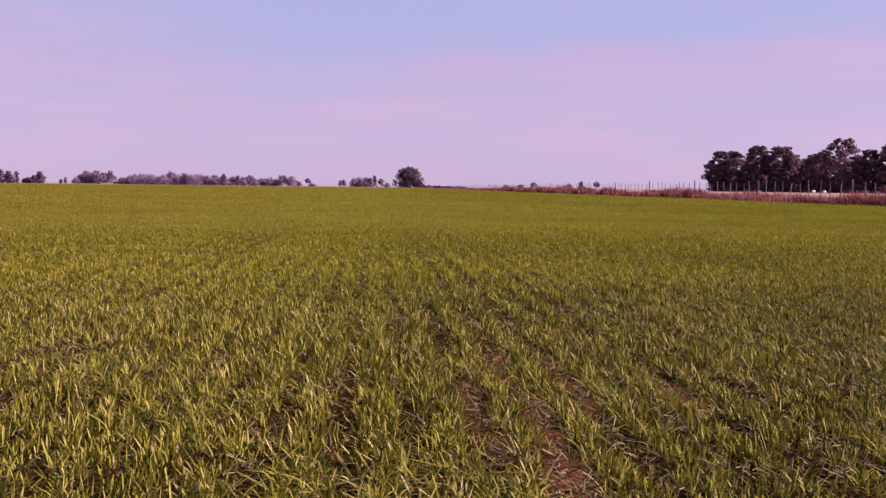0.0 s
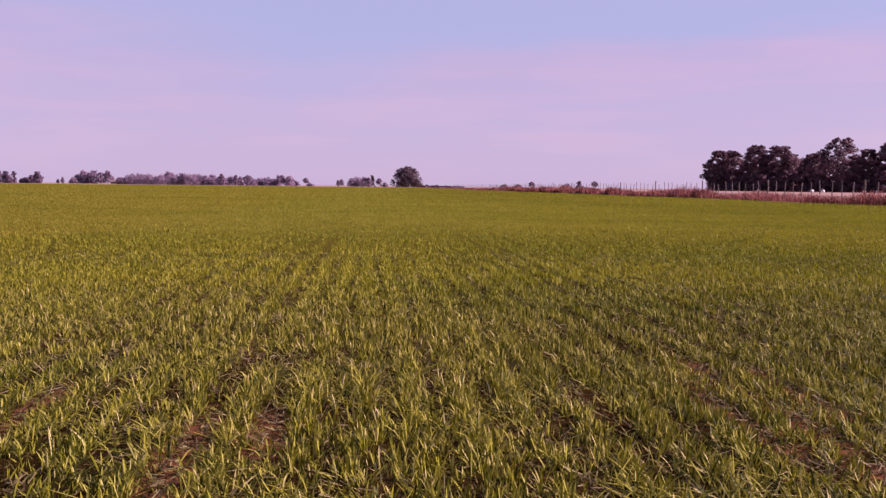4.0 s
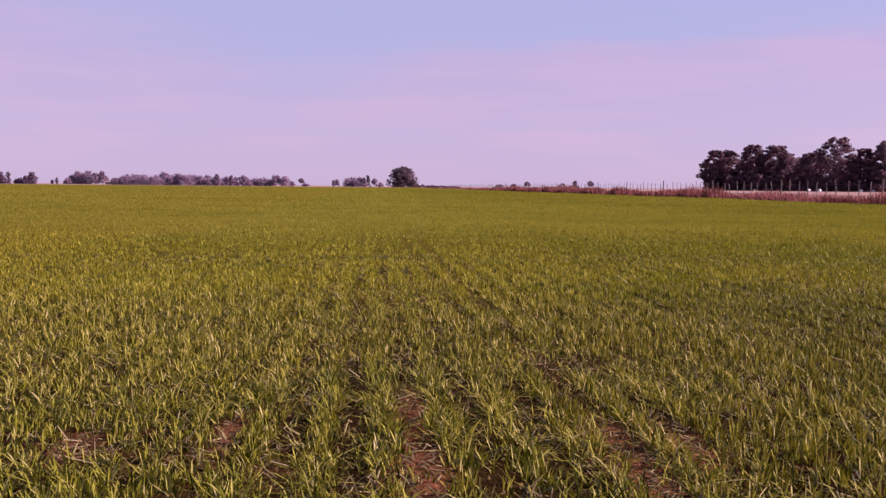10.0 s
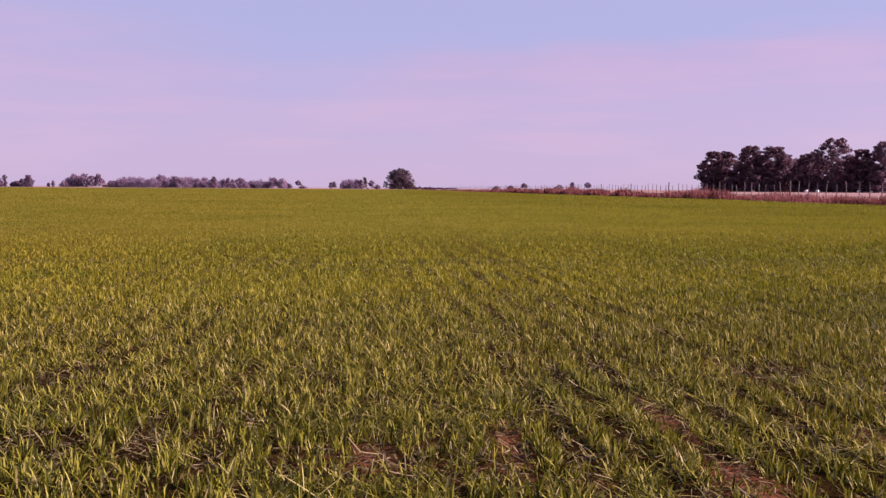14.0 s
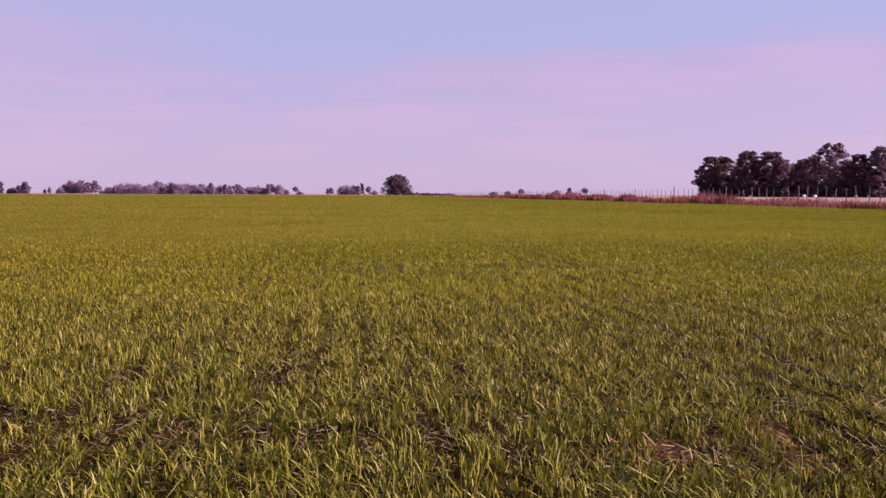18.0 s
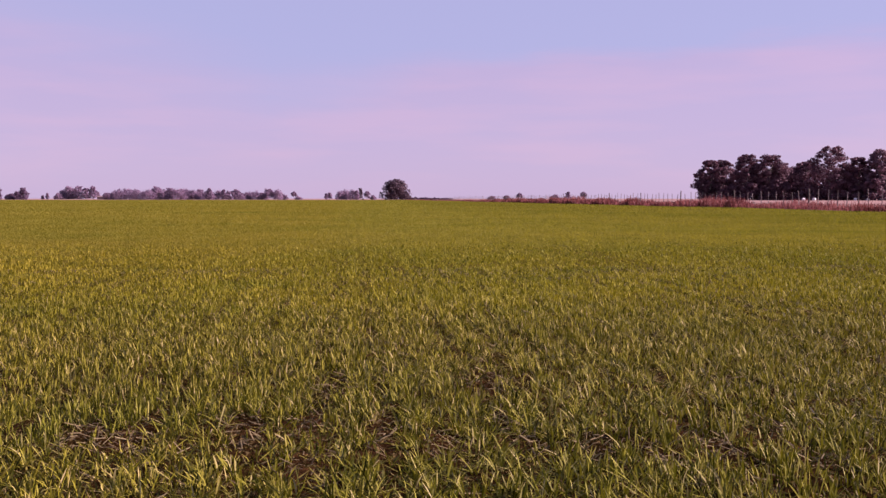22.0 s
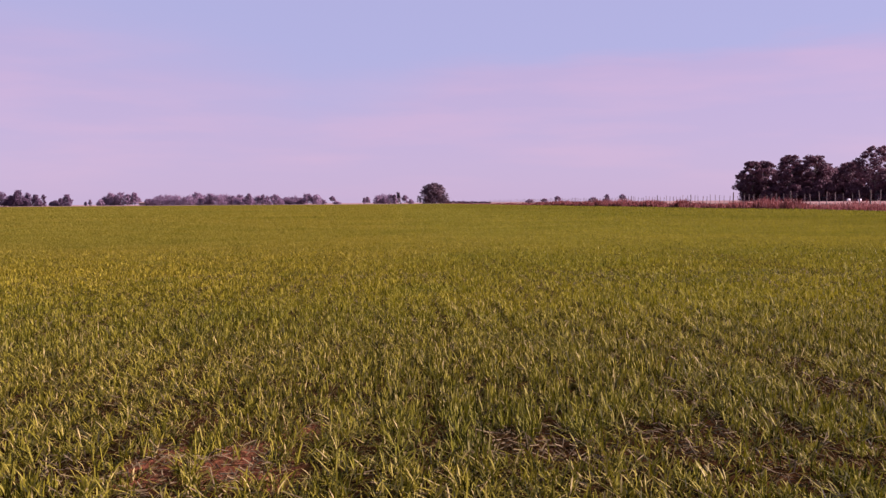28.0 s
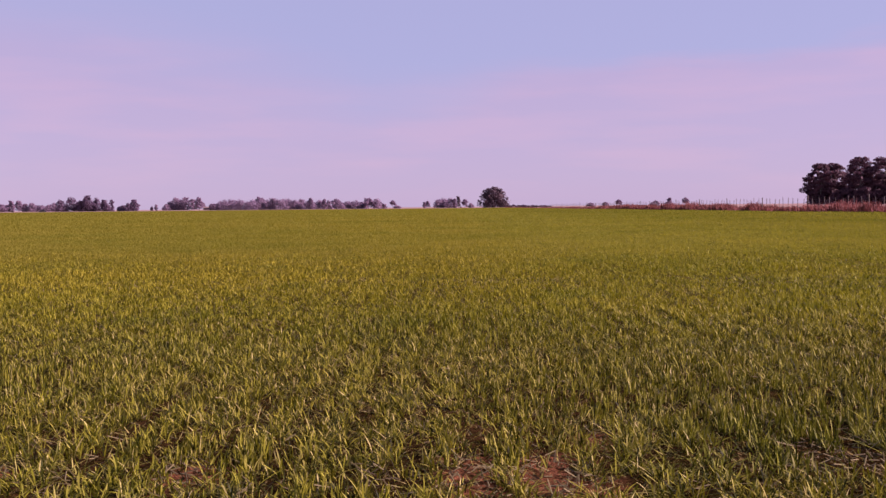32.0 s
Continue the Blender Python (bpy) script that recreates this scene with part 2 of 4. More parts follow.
# near-black lowest tones here and in LOW_LEAF paint the shade between plants
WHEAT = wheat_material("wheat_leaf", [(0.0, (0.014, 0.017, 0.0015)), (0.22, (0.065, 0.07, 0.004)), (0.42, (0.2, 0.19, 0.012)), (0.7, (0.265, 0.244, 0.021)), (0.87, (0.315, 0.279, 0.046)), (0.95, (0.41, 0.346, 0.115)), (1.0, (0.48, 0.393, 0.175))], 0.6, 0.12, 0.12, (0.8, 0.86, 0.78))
THICK_WHEAT = wheat_material("thick_wheat_leaf", [(0.0, (0.06, 0.066, 0.005)), (0.2, (0.14, 0.142, 0.008)), (0.36, (0.225, 0.214, 0.0126)), (0.7, (0.295, 0.27, 0.0185)), (1.0, (0.35, 0.314, 0.04))], 0.6, 0.1, 0.24, (0.78, 0.84, 0.76))
LOW_LEAF = wheat_material("shaded_withered_wheat_leaf", [(0.0, (0.02, 0.023, 0.0026)), (0.35, (0.075, 0.078, 0.006)), (0.62, (0.175, 0.166, 0.017)), (0.8, (0.25, 0.213, 0.045)), (0.9, (0.33, 0.265, 0.095)), (1.0, (0.16, 0.115, 0.04))], 0.6, 0.14, 0.12, (0.8, 0.84, 0.8))
# far crop: even tone of whole clumps, blue raised to paint in haze
HAZED_SWARD = wheat_material("hazed_wheat_sward", [(0.0, (0.203, 0.189, 0.0306)), (1.0, (0.252, 0.236, 0.0396))], 0.8, 0.05, 0.42, (0.82, 0.88, 0.8), 0.1)
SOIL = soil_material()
STRAW = stem_material("straw_litter", (0.045, 0.0315, 0.0153), (0.144, 0.113, 0.0504), (0.324, 0.266, 0.126), 0.1)
DRY_WEED = stem_material("dry_weed_stems", (0.1, 0.026, 0.023), (0.285, 0.09, 0.075), (0.39, 0.18, 0.148), 0.35)
WEED_PLUME = stem_material("weed_plumes", (0.17, 0.053, 0.048), (0.3, 0.108, 0.095), (0.39, 0.185, 0.158), 0.4)
DRY_GRASS = stem_material("dry_pasture_grass", (0.18, 0.117, 0.0945), (0.297, 0.203, 0.167), (0.387, 0.279, 0.234))
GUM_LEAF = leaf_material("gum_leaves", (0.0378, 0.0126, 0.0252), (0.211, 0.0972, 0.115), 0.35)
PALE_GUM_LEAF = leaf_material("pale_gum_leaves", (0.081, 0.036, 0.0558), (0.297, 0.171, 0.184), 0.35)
ROUND_LEAF = leaf_material("evergreen_leaves", (0.0675, 0.0396, 0.0522), (0.149, 0.0945, 0.106), 0.35)
# far foliage: distance haze is put into these pale, bluish base colours
HAZED_LEAF = leaf_material("hazed_winter_leaves", (0.257, 0.171, 0.243), (0.302, 0.211, 0.284), 0.5)
HAZED_DARK_LEAF = leaf_material("hazed_dark_winter_leaves", (0.149, 0.0927, 0.144), (0.194, 0.126, 0.184), 0.5)
HAZED_TWIG = leaf_material("hazed_bare_twigs", (0.279, 0.191, 0.261), (0.333, 0.236, 0.31), 0.5)
GUM_BARK = wood_material("gum_bark", (0.099, 0.0738, 0.0612), (0.297, 0.252, 0.216), (3.0, 3.0, 0.6))
BRICK_WALL = plain_material("pink_plaster", (0.245, 0.177, 0.166), 0.9)
ROOF_SHEET = plain_material("rusty_roof_sheet", (0.202, 0.14, 0.129), 0.8)
BARK = wood_material("bark", (0.0315, 0.0234, 0.018), (0.081, 0.063, 0.0495), (3.0, 3.0, 0.6))
POST_WOOD = wood_material("weathered_post", (0.0796, 0.0612, 0.052), (0.221, 0.184, 0.153))
STICK_WOOD = wood_material("pale_fence_stick", (0.122, 0.0945, 0.0826), (0.269, 0.221, 0.196))
WIRE = plain_material("galvanised_wire", (0.35, 0.34, 0.33), 0.45, 0.8)
WRAP = plain_material("white_bale_wrap", (0.78, 0.77, 0.74), 0.4)
CAR_PAINT = plain_material("dark_car_paint", (0.012, 0.012, 0.014), 0.7)
GLASS = plain_material("car_glass", (0.03, 0.035, 0.04), 0.3)
RUBBER = plain_material("tyre_rubber", (0.02, 0.02, 0.02), 0.8)
STEEL = plain_material("steel_rim", (0.5, 0.5, 0.5), 0.3, 0.9)

# ---- mesh helpers ----
rng = np.random.default_rng(7)


def mesh_of(name, verts, faces, material, smooth=False):
    """A mesh from an (n, k, 3) array of alike pieces and the faces of one piece."""
    n, k = verts.shape[:2]
    me = bpy.data.meshes.new(name)
    me.vertices.add(n * k)
    me.vertices.foreach_set("co", verts.astype(np.float32).ravel())
    sizes = np.tile([len(f) for f in faces], n)
    flat = np.concatenate([np.array(f) for f in faces])
    loops = (np.arange(n)[:, None] * k + flat[None]).ravel()
    me.loops.add(len(loops))
    me.loops.foreach_set("vertex_index", loops.astype(np.int32))
    me.polygons.add(len(sizes))
    me.polygons.foreach_set("loop_start", np.concatenate([[0], np.cumsum(sizes)[:-1]]).astype(np.int32))
    if smooth:
        me.polygons.foreach_set("use_smooth", np.ones(len(sizes), dtype=bool))
    me.update(calc_edges=True)
    me.materials.append(material)
    return me


def part(name, bm, material, parent, label=""):
    """Links a bmesh as one mesh under a thing or a part."""
    me = bpy.data.meshes.new(name)
    bm.to_mesh(me)
    bm.free()
    me.materials.append(material)
    ob = new(name, me)
    ob.parent = parent
    return tagged(ob, label)


def part_mesh(name, me, parent, label=""):
    ob = new(name, me)
    ob.parent = parent
    return tagged(ob, label)


def thing(name, x, y, z, label, category, group="", turn=0.0):
    ob = new(name)
    ob.matrix_basis = pose(x, y, z, 0, 0, turn)
    ob.empty_display_size = 0.3
    return tagged(ob, label, category, group)


def smooth_noise(x, y, cell, seed):
    """Value noise from 0 to 1 in the plane, by arrays."""
    g = np.random.default_rng(seed).random((257, 257))
    u, v = np.asarray(x) / cell + 91.3, np.asarray(y) / cell + 47.7
    i, j = np.floor(u).astype(int), np.floor(v).astype(int)
    a, b = u - i, v - j
    a, b = a * a * (3 - 2 * a), b * b * (3 - 2 * b)
    i, j, i1, j1 = i % 257, j % 257, (i + 1) % 257, (j + 1) % 257
    return (g[i, j] * (1 - a) + g[i1, j] * a) * (1 - b) + (g[i, j1] * (1 - a) + g[i1, j1] * a) * b


def ground_height(x, y):
    """The lie of the land: level near by, faint swells farther off."""
    far = np.clip((np.asarray(y) - 9.0) / 40.0, 0, 1)
    swell = (smooth_noise(x, y, 19.0, 3) - 0.5) * 0.10 + (smooth_noise(x, y, 47.0, 4) - 0.5) * 0.16
    bank = np.clip((np.asarray(x) - 18.0) / 9.5, 0, 1)
    return swell * far + 0.13 * bank * bank * (3 - 2 * bank)


def tube(bm, a, b, ra, rb, sides=7):
    """A tapered round bar from a to b."""
    a, b = Vector(a), Vector(b)
    q = (b - a).to_track_quat("Z", "Y")
    rings = []
    for p, r in ((a, ra), (b, rb)):
        rings.append([bm.verts.new(p + q @ Vector((math.cos(i * math.tau / sides) * r, math.sin(i * math.tau / sides) * r, 0))) for i in range(sides)])
    for i in range(sides):
        bm.faces.new((rings[0][i], rings[0][(i + 1) % sides], rings[1][(i + 1) % sides], rings[1][i]))
    bm.faces.new(rings[0][::-1])
    bm.faces.new(rings[1])


def blades(x, y, z, height, width, lean, bend, heading, steps, twist=0.0):
    """Leaf blades that rise, lean and bow over; returns verts (n, 2 * steps + 1, 3) and the faces of one."""
    d = np.stack([np.cos(heading), np.sin(heading)], -1)
    face = heading + math.pi / 2 + twist
    side = np.stack([np.cos(face), np.sin(face)], -1)
    rows = []
    for s in range(steps + 1):
        f = (s / steps) ** (0.7 if steps > 1 else 1.0)
        reach = height * (np.tan(lean) * f + bend * f * f)
        rise = height * (f - 0.35 * bend * f * f)
        w = width * 0.5 * (0.7 if s == 0 and steps > 1 else 1.0)
        mid = np.stack([x + d[:, 0] * reach, y + d[:, 1] * reach, z + rise], -1)
        if s == steps:
            rows.append(mid[:, None])
        else:
            off = np.concatenate([side * w[:, None], 0 * w[:, None]], -1)
            rows.append(np.stack([mid - off, mid + off], 1))
    faces = [(2 * s, 2 * s + 1, 2 * s + 3, 2 * s + 2) for s in range(steps - 1)] + [(2 * steps - 2, 2 * steps - 1, 2 * steps)]
    return np.concatenate(rows, 1), faces


# bare patches: x, y, half widths
BARE = [(-1.62, 3.2, 0.07, 0.58), (-2.34, 3.15, 0.06, 0.42), (-2.33, 3.95, 0.04, 0.36), (-1.42, 3.6, 0.035, 0.2), (-1.66, 5.4, 0.02, 0.4), (-2.99, 3.65, 0.032, 0.3), (0.57, 2.7, 0.07, 0.35),
        (0.62, 3.5, 0.05, 0.4), (0.84, 4.1, 0.05, 0.6), (1.24, 3.95, 0.06, 0.3), (0.4, 3.7, 0.045, 0.5), (0.57, 4.6, 0.05, 0.4),
        (-7.57, 3.95, 0.12, 0.24), (-7.85, 3.94, 0.085, 0.2), (-7.43, 3.79, 0.06, 0.1), (-8.78, 3.97, 0.08, 0.14), (-9.43, 4.0, 0.07, 0.1),
        (-7.33, 4.46, 0.05, 0.1), (-3.53, 3.5, 0.035, 0.2), (-1.37, 3.5, 0.05, 0.25)]
# dark thin places in the drill rows: x, y
GAPS = [(-5.74, 4.37), (-5.77, 3.65), (-5.47, 4.15), (-5.26, 3.83), (-4.99, 3.89), (-4.74, 3.78), (-4.54, 3.69), (-4.27, 3.66), (-5.01, 4.84), (-3.95, 4.16),
        (-5.99, 4.15), (-4.02, 3.49), (-5.31, 6.05), (-2.72, 3.46), (-2.72, 4.25), (-2.32, 4.12), (-2.3, 3.24), (-3.48, 3.58), (-3.76, 3.52), (-3.78, 5.07),
        (-2.72, 5.35), (-2.02, 5.91), (-2.3, 5.17), (-4.34, 4.03), (-1.49, 4.82), (-1.63, 4.91), (-1.6, 6.3), (-1.81, 3.1), (-1.08, 3.72), (-1.38, 3.74),
        (-2.57, 4.94), (-3.11, 3.35), (-3.37, 3.43), (-1.31, 2.91), (-2.52, 3.04), (-1.89, 3.66), (-2.04, 2.85), (-0.16, 4.11), (-0.38, 3.36), (-0.38, 2.78),
        (1.06, 3.4), (1.27, 4.6), (1.27, 3.4), (1.38, 6.5), (1.2, 5.6), (1.56, 3.9), (1.15, 2.75), (1.38, 2.9), (1.99, 3.9), (2.14, 3.9),
        (2.3, 4.6), (0.41, 3.0), (0.41, 3.9),
        (-4.98, 4.19), (-4.94, 3.83), (-4.67, 3.89), (-4.54, 3.79), (-4.93, 4.99), (-4.34, 3.77), (-4.9, 5.46), (-6.04, 4.29),
        (-5.81, 4.17), (-6.4, 4.14), (-6.47, 4.02), (-6.34, 3.87), (-5.98, 4.0), (-5.67, 4.99), (-6.59, 4.11), (-8.13, 3.89)]
TRACKS = [(-1.63, 0.75), (-1.87, 0.75), (-2.33, 0.5), (-5.75, 0.6), (-5.47, 0.4), (-5.06, 0.4), (0.6, 0.7), (0.83, 0.6), (1.28, 0.5), (-9.2, 0.3)]      # wheel tracks along the rows: x, strength


# ---- ground ----
def lines(fine_from, fine_to, step, reach_low, reach_high, growth=1.22):
    mid = list(np.arange(fine_from, fine_to, step))
    up, s = [mid[-1]], step
    while up[-1] < reach_high:
        s *= growth
        up.append(up[-1] + s)
    low, s = [mid[0]], step
    while low[-1] > reach_low:
        s *= growth
        low.append(low[-1] - s)
    return np.array(low[:0:-1] + mid + up[1:])


gx, gy = lines(-12.0, 4.5, 0.1, -4200.0, 4200.0, 1.17), lines(1.8, 7.0, 0.1, -4200.0, 4600.0, 1.11)
GX, GY = np.meshgrid(gx, gy, indexing="ij")
clods = (smooth_noise(GX, GY, 0.11, 11) - 0.5) * 0.03 + (smooth_noise(GX, GY, 0.31, 12) - 0.5) * 0.03
near = np.clip((14.0 - np.hypot(GX + 4, GY - 4)) / 6.0, 0, 1)
away = np.clip((700.0 - np.hypot(GX, GY)) / 100.0, 0, 1)
GZ = ground_height(GX, GY) * away + clods * near
nx, ny = GX.shape
me = bpy.data.meshes.new("ground")
idx = np.arange(nx * ny).reshape(nx, ny)
quads = np.stack([idx[:-1, :-1], idx[1:, :-1], idx[1:, 1:], idx[:-1, 1:]], -1).reshape(-1, 4)
me.vertices.add(nx * ny)
me.vertices.foreach_set("co", np.stack([GX, GY, GZ], -1).astype(np.float32).ravel())
me.loops.add(quads.size)
me.loops.foreach_set("vertex_index", quads.astype(np.int32).ravel())
me.polygons.add(len(quads))
me.polygons.foreach_set("loop_start", np.arange(0, quads.size, 4).astype(np.int32))
me.polygons.foreach_set("use_smooth", np.ones(len(quads), dtype=bool))
me.update(calc_edges=True)
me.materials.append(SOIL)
clay = 0.16 * smooth_noise(GX, GY, 0.9, 15) + 0.3 * np.clip(smooth_noise(GX, GY, 0.35, 16) - 0.62, 0, 1)
for bx, by, rx, ry in BARE:
    clay = np.maximum(clay, np.clip(1.5 - 0.75 * (((GX - bx) / (rx + 0.03)) ** 2 + ((GY - by) / (ry + 0.04)) ** 2), 0, 1))
kind_of_soil = me.attributes.new("clay", "FLOAT", "POINT")
kind_of_soil.data.foreach_set("value", clay.astype(np.float32).ravel())
tagged(new("ground", me), "flat farmland of reddish-brown soil with pale dry pasture beyond the fence", "ground", kind="structure")

# ---- wheat ----
ROW, FIRST_GAP = 0.2323, -1.63          # drill spacing; the middle of one gap between two rows


def drill_shift(x):
    """How far neighbouring passes of the drill lie off one even spacing."""
    return -0.093 * np.clip((x + 1.1) / 0.9, 0, 1) + 0.109 * np.clip((-3.2 - x) / 1.0, 0, 1)


def keep_chance(x, y):
    """How likely a plant stands at a place: thin in bare patches and along some of the gaps between rows."""
    p = 0.97 + 0.5 * (smooth_noise(x, y, 0.4, 21) - 0.5) + 0.5 * (smooth_noise(x, y, 2.6, 22) - 0.5)
    even = x - drill_shift(x)
    gap = np.round((even - FIRST_GAP) / ROW)
    strong = np.random.default_rng(5).random(4001)[(gap.astype(int) + 2000) % 4001]
    off = np.abs(even - FIRST_GAP - gap * ROW)
    along = smooth_noise(x * 0 + gap * 7.7, y, 1.3, 23)
    p = p - np.clip(1.3 - off / 0.07, 0, 1) * (0.4 + 0.25 * np.clip((x + 4.6) / 2.2, 0, 1)) * np.clip(1.3 - y * 0.075, 0.5, 1) * strong ** 1.2 * (0.2 + 0.9 * along)
    for bx, by, rx, ry in BARE:
        d = ((x - bx) / rx) ** 2 + ((y - by) / ry) ** 2
        p = p - 1.1 * np.clip(1.45 - d, 0, 1) * (0.55 + 0.6 * smooth_noise(x, y, 0.09, 28))
    for bx, by in GAPS:
        close = (np.abs(x - bx) < 0.2) & (np.abs(y - by) < 0.7)
        d = ((x[close] - bx) / 0.06) ** 2 + ((y[close] - by) / (0.055 * by)) ** 2
        p[close] -= 0.75 * np.clip(1.6 - d, 0, 1) * (0.4 + smooth_noise(x[close], y[close], 0.13, 29))
    return np.clip(p, 0.0, 1.0)


def edge_left(y):
    return -8.4 - 0.475 * y


def edge_right(y):
    return np.minimum(0.5 + 0.555 * y, 26.7)


def edge_near(x):
    return 2.35 - 0.115 * x


def sown(count_at, y0, y1, floor):
    """Places of plants between y0 and y1, drilled in rows, count_at(y) to the square metre."""
    ys = np.geomspace(y0, y1, 400)
    rate = count_at(ys) * (edge_right(ys) - edge_left(ys))
    total = np.concatenate([[0], np.cumsum((rate[1:] + rate[:-1]) / 2 * np.diff(ys))])
    n = int(total[-1])
    y = np.interp(rng.random(n) * total[-1], total, ys)
    x = edge_left(y) + rng.random(n) * (edge_right(y) - edge_left(y))
    k = np.round((x - drill_shift(x) - FIRST_GAP - ROW / 2) / ROW)
    tight = np.clip((x + 4.6) / 2.2, 0, 1)          # the drill ran cleaner over part of the field
    loose = 0.046 - 0.012 * tight + 0.045 * smooth_noise(x, y, 0.8, 24) ** 1.2 + np.clip((y - 9.0) * 0.002, 0, 0.2)
    sway = 0.03 * (smooth_noise(k * 3.1, y, 2.2, 25) - 0.5)
    row = FIRST_GAP + ROW / 2 + k * ROW
    x = row + drill_shift(row) + sway + rng.normal(0, 1, n) * loose
    chance = floor + (1 - floor) * keep_chance(x, y)
    for tx, strength in TRACKS:
        chance = chance * (1 - strength * np.clip(30.0 / y, 0.3, 1) * np.clip(1.5 - np.abs(x - tx) / (0.06 + 0.003 * y), 0, 1) * (0.5 + 0.6 * smooth_noise(x, y, 3.0, 27)))
    ok = (rng.random(n) < chance) & (y > edge_near(x))
    return x[ok], y[ok]


def wheat(x, y, per, steps, width, short=1.0):
    """Plants of per blades each: upright ones in the heart, outer ones that lean and bow."""
    n = len(x) * per
    rank = np.tile(np.arange(per), len(x)) / max(1, per - 1) if per > 1 else np.full(n, 0.5)
    vigour = np.repeat(0.75 + 0.5 * rng.random(len(x)), per)
    turn = np.repeat(rng.random(len(x)) * math.tau, per) + np.tile(np.arange(per) * 2.4, len(x)) + rng.normal(0, 0.5, n)
    x, y = np.repeat(x, per) + rng.normal(0, 0.007, n), np.repeat(y, per) + rng.normal(0, 0.007, n)
    limp = np.clip((smooth_noise(x, y, 0.5, 33) - 0.25) / 0.45, 0, 1)          # where blades have gone slack
    tall = short * vigour * (0.058 + 0.05 * rng.random(n)) * (0.8 + 0.4 * smooth_noise(x, y, 1.1, 31)) * (1.05 - 0.35 * rank)
    wide = width(y) * (0.65 + 0.7 * rng.random(n))
    lean = np.minimum(np.abs(rng.normal(0.07, 0.15 + 0.33 * rank, n)) * (0.7 + 0.9 * limp), 1.15)
    bend = (0.05 + 1.05 * rng.random(n) ** 1.8 * (0.4 + 0.8 * rank)) * (0.6 + 1.0 * limp)
    return blades(x, y, ground_height(x, y) - 0.004, tall, wide, lean, bend, turn, steps, rng.normal(0, 0.7, n))


def add_stuff(name, v, f, material, label, category):
    return tagged(new(name, mesh_of(name, v, f, material)), label, category, kind="stuff")


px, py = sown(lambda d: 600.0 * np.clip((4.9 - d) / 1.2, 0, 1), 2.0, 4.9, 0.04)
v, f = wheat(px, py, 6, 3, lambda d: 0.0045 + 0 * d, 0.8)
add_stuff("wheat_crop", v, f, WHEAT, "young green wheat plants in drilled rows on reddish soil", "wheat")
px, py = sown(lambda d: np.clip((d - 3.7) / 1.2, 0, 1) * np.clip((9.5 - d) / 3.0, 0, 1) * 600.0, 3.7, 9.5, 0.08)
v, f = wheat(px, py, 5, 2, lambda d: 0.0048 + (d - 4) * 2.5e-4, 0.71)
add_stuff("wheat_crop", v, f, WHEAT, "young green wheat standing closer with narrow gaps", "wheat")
px, py = sown(lambda d: np.clip((d - 6.5) / 3.0, 0, 1) * np.clip((22.0 - d) / 11.0, 0, 1) * np.minimum(560.0, 42000.0 / d**2), 6.5, 22.0, 0.12)
v, f = wheat(px, py, 4, 2, lambda d: np.clip(0.0052 + (d - 5) * 5.5e-4, 0.0052, 0.016), 0.67)
add_stuff("wheat_crop", v, f, THICK_WHEAT, "thick young green wheat in faint drilled rows", "wheat")
px, py = sown(lambda d: np.clip((d - 9.0) / 10.0, 0, 1) * np.clip((60.0 - d) / 30.0, 0, 1) * np.minimum(700.0, 280000.0 / d**2), 9.0, 60.0, 0.15)
v, f = wheat(px, py, 1, 1, lambda d: 0.7e-3 * d, 0.6)
add_stuff("wheat_crop", v, f, HAZED_SWARD, "dense green wheat farther out with faint rows", "wheat")
px, py = sown(lambda d: np.clip((d - 28.0) / 25.0, 0, 1) * 105000.0 / d**2, 28.0, 636.0, 0.7)
v, f = wheat(px, py, 1, 1, lambda d: np.clip(0.75e-3 * d, 0.0085, 0.16))
add_stuff("wheat_crop", v, f, HAZED_SWARD, "even green sward of young wheat reaching to the trees", "wheat")


def rest_of_field(n, x0, x1, y0, y1, wide, hole):
    """Wheat on the other sides of the field, drilled in the same rows; hole says where it already stands."""
    x, y = x0 + (x1 - x0) * rng.random(n), y0 + (y1 - y0) * rng.random(n)
    k = np.round((x - drill_shift(x) - FIRST_GAP - ROW / 2) / ROW)
    row = FIRST_GAP + ROW / 2 + k * ROW
    x = row + drill_shift(row) + rng.normal(0, 0.055, n)
    ok = (rng.random(n) < 0.1 + 0.9 * keep_chance(x, y)) & ~hole(x, y) & (x < 26.7)
    x, y = x[ok], y[ok]
    n = len(x)
    return blades(x, y, ground_height(x, y) - 0.004, 0.04 + 0.045 * rng.random(n), wide * (0.7 + 0.6 * rng.random(n)), np.clip(np.abs(rng.normal(0.5, 0.4, n)), 0, 1.1),
                  0.2 + 0.9 * rng.random(n), rng.random(n) * math.tau, 1, rng.normal(0, 0.7, n))


def in_view(x, y):
    return (y > edge_near(x)) & (x > edge_left(y)) & (x < edge_right(y))


def in_beds(x, y):
    return in_view(x, y) | ((x > -17.0) & (x < 11.0) & (y > -7.0) & (y < 9.0))


for n, x0, x1, y0, y1, w, hole in ((280000, -17.0, 11.0, -7.0, 9.0, 0.02, in_view), (60000, -60.0, 26.7, -45.0, 60.0, 0.08, in_beds)):
    v, f = rest_of_field(n, x0, x1, y0, y1, w, hole)
    add_stuff("wheat_crop", v, f, THICK_WHEAT, "young green wheat on the rest of the field", "wheat")


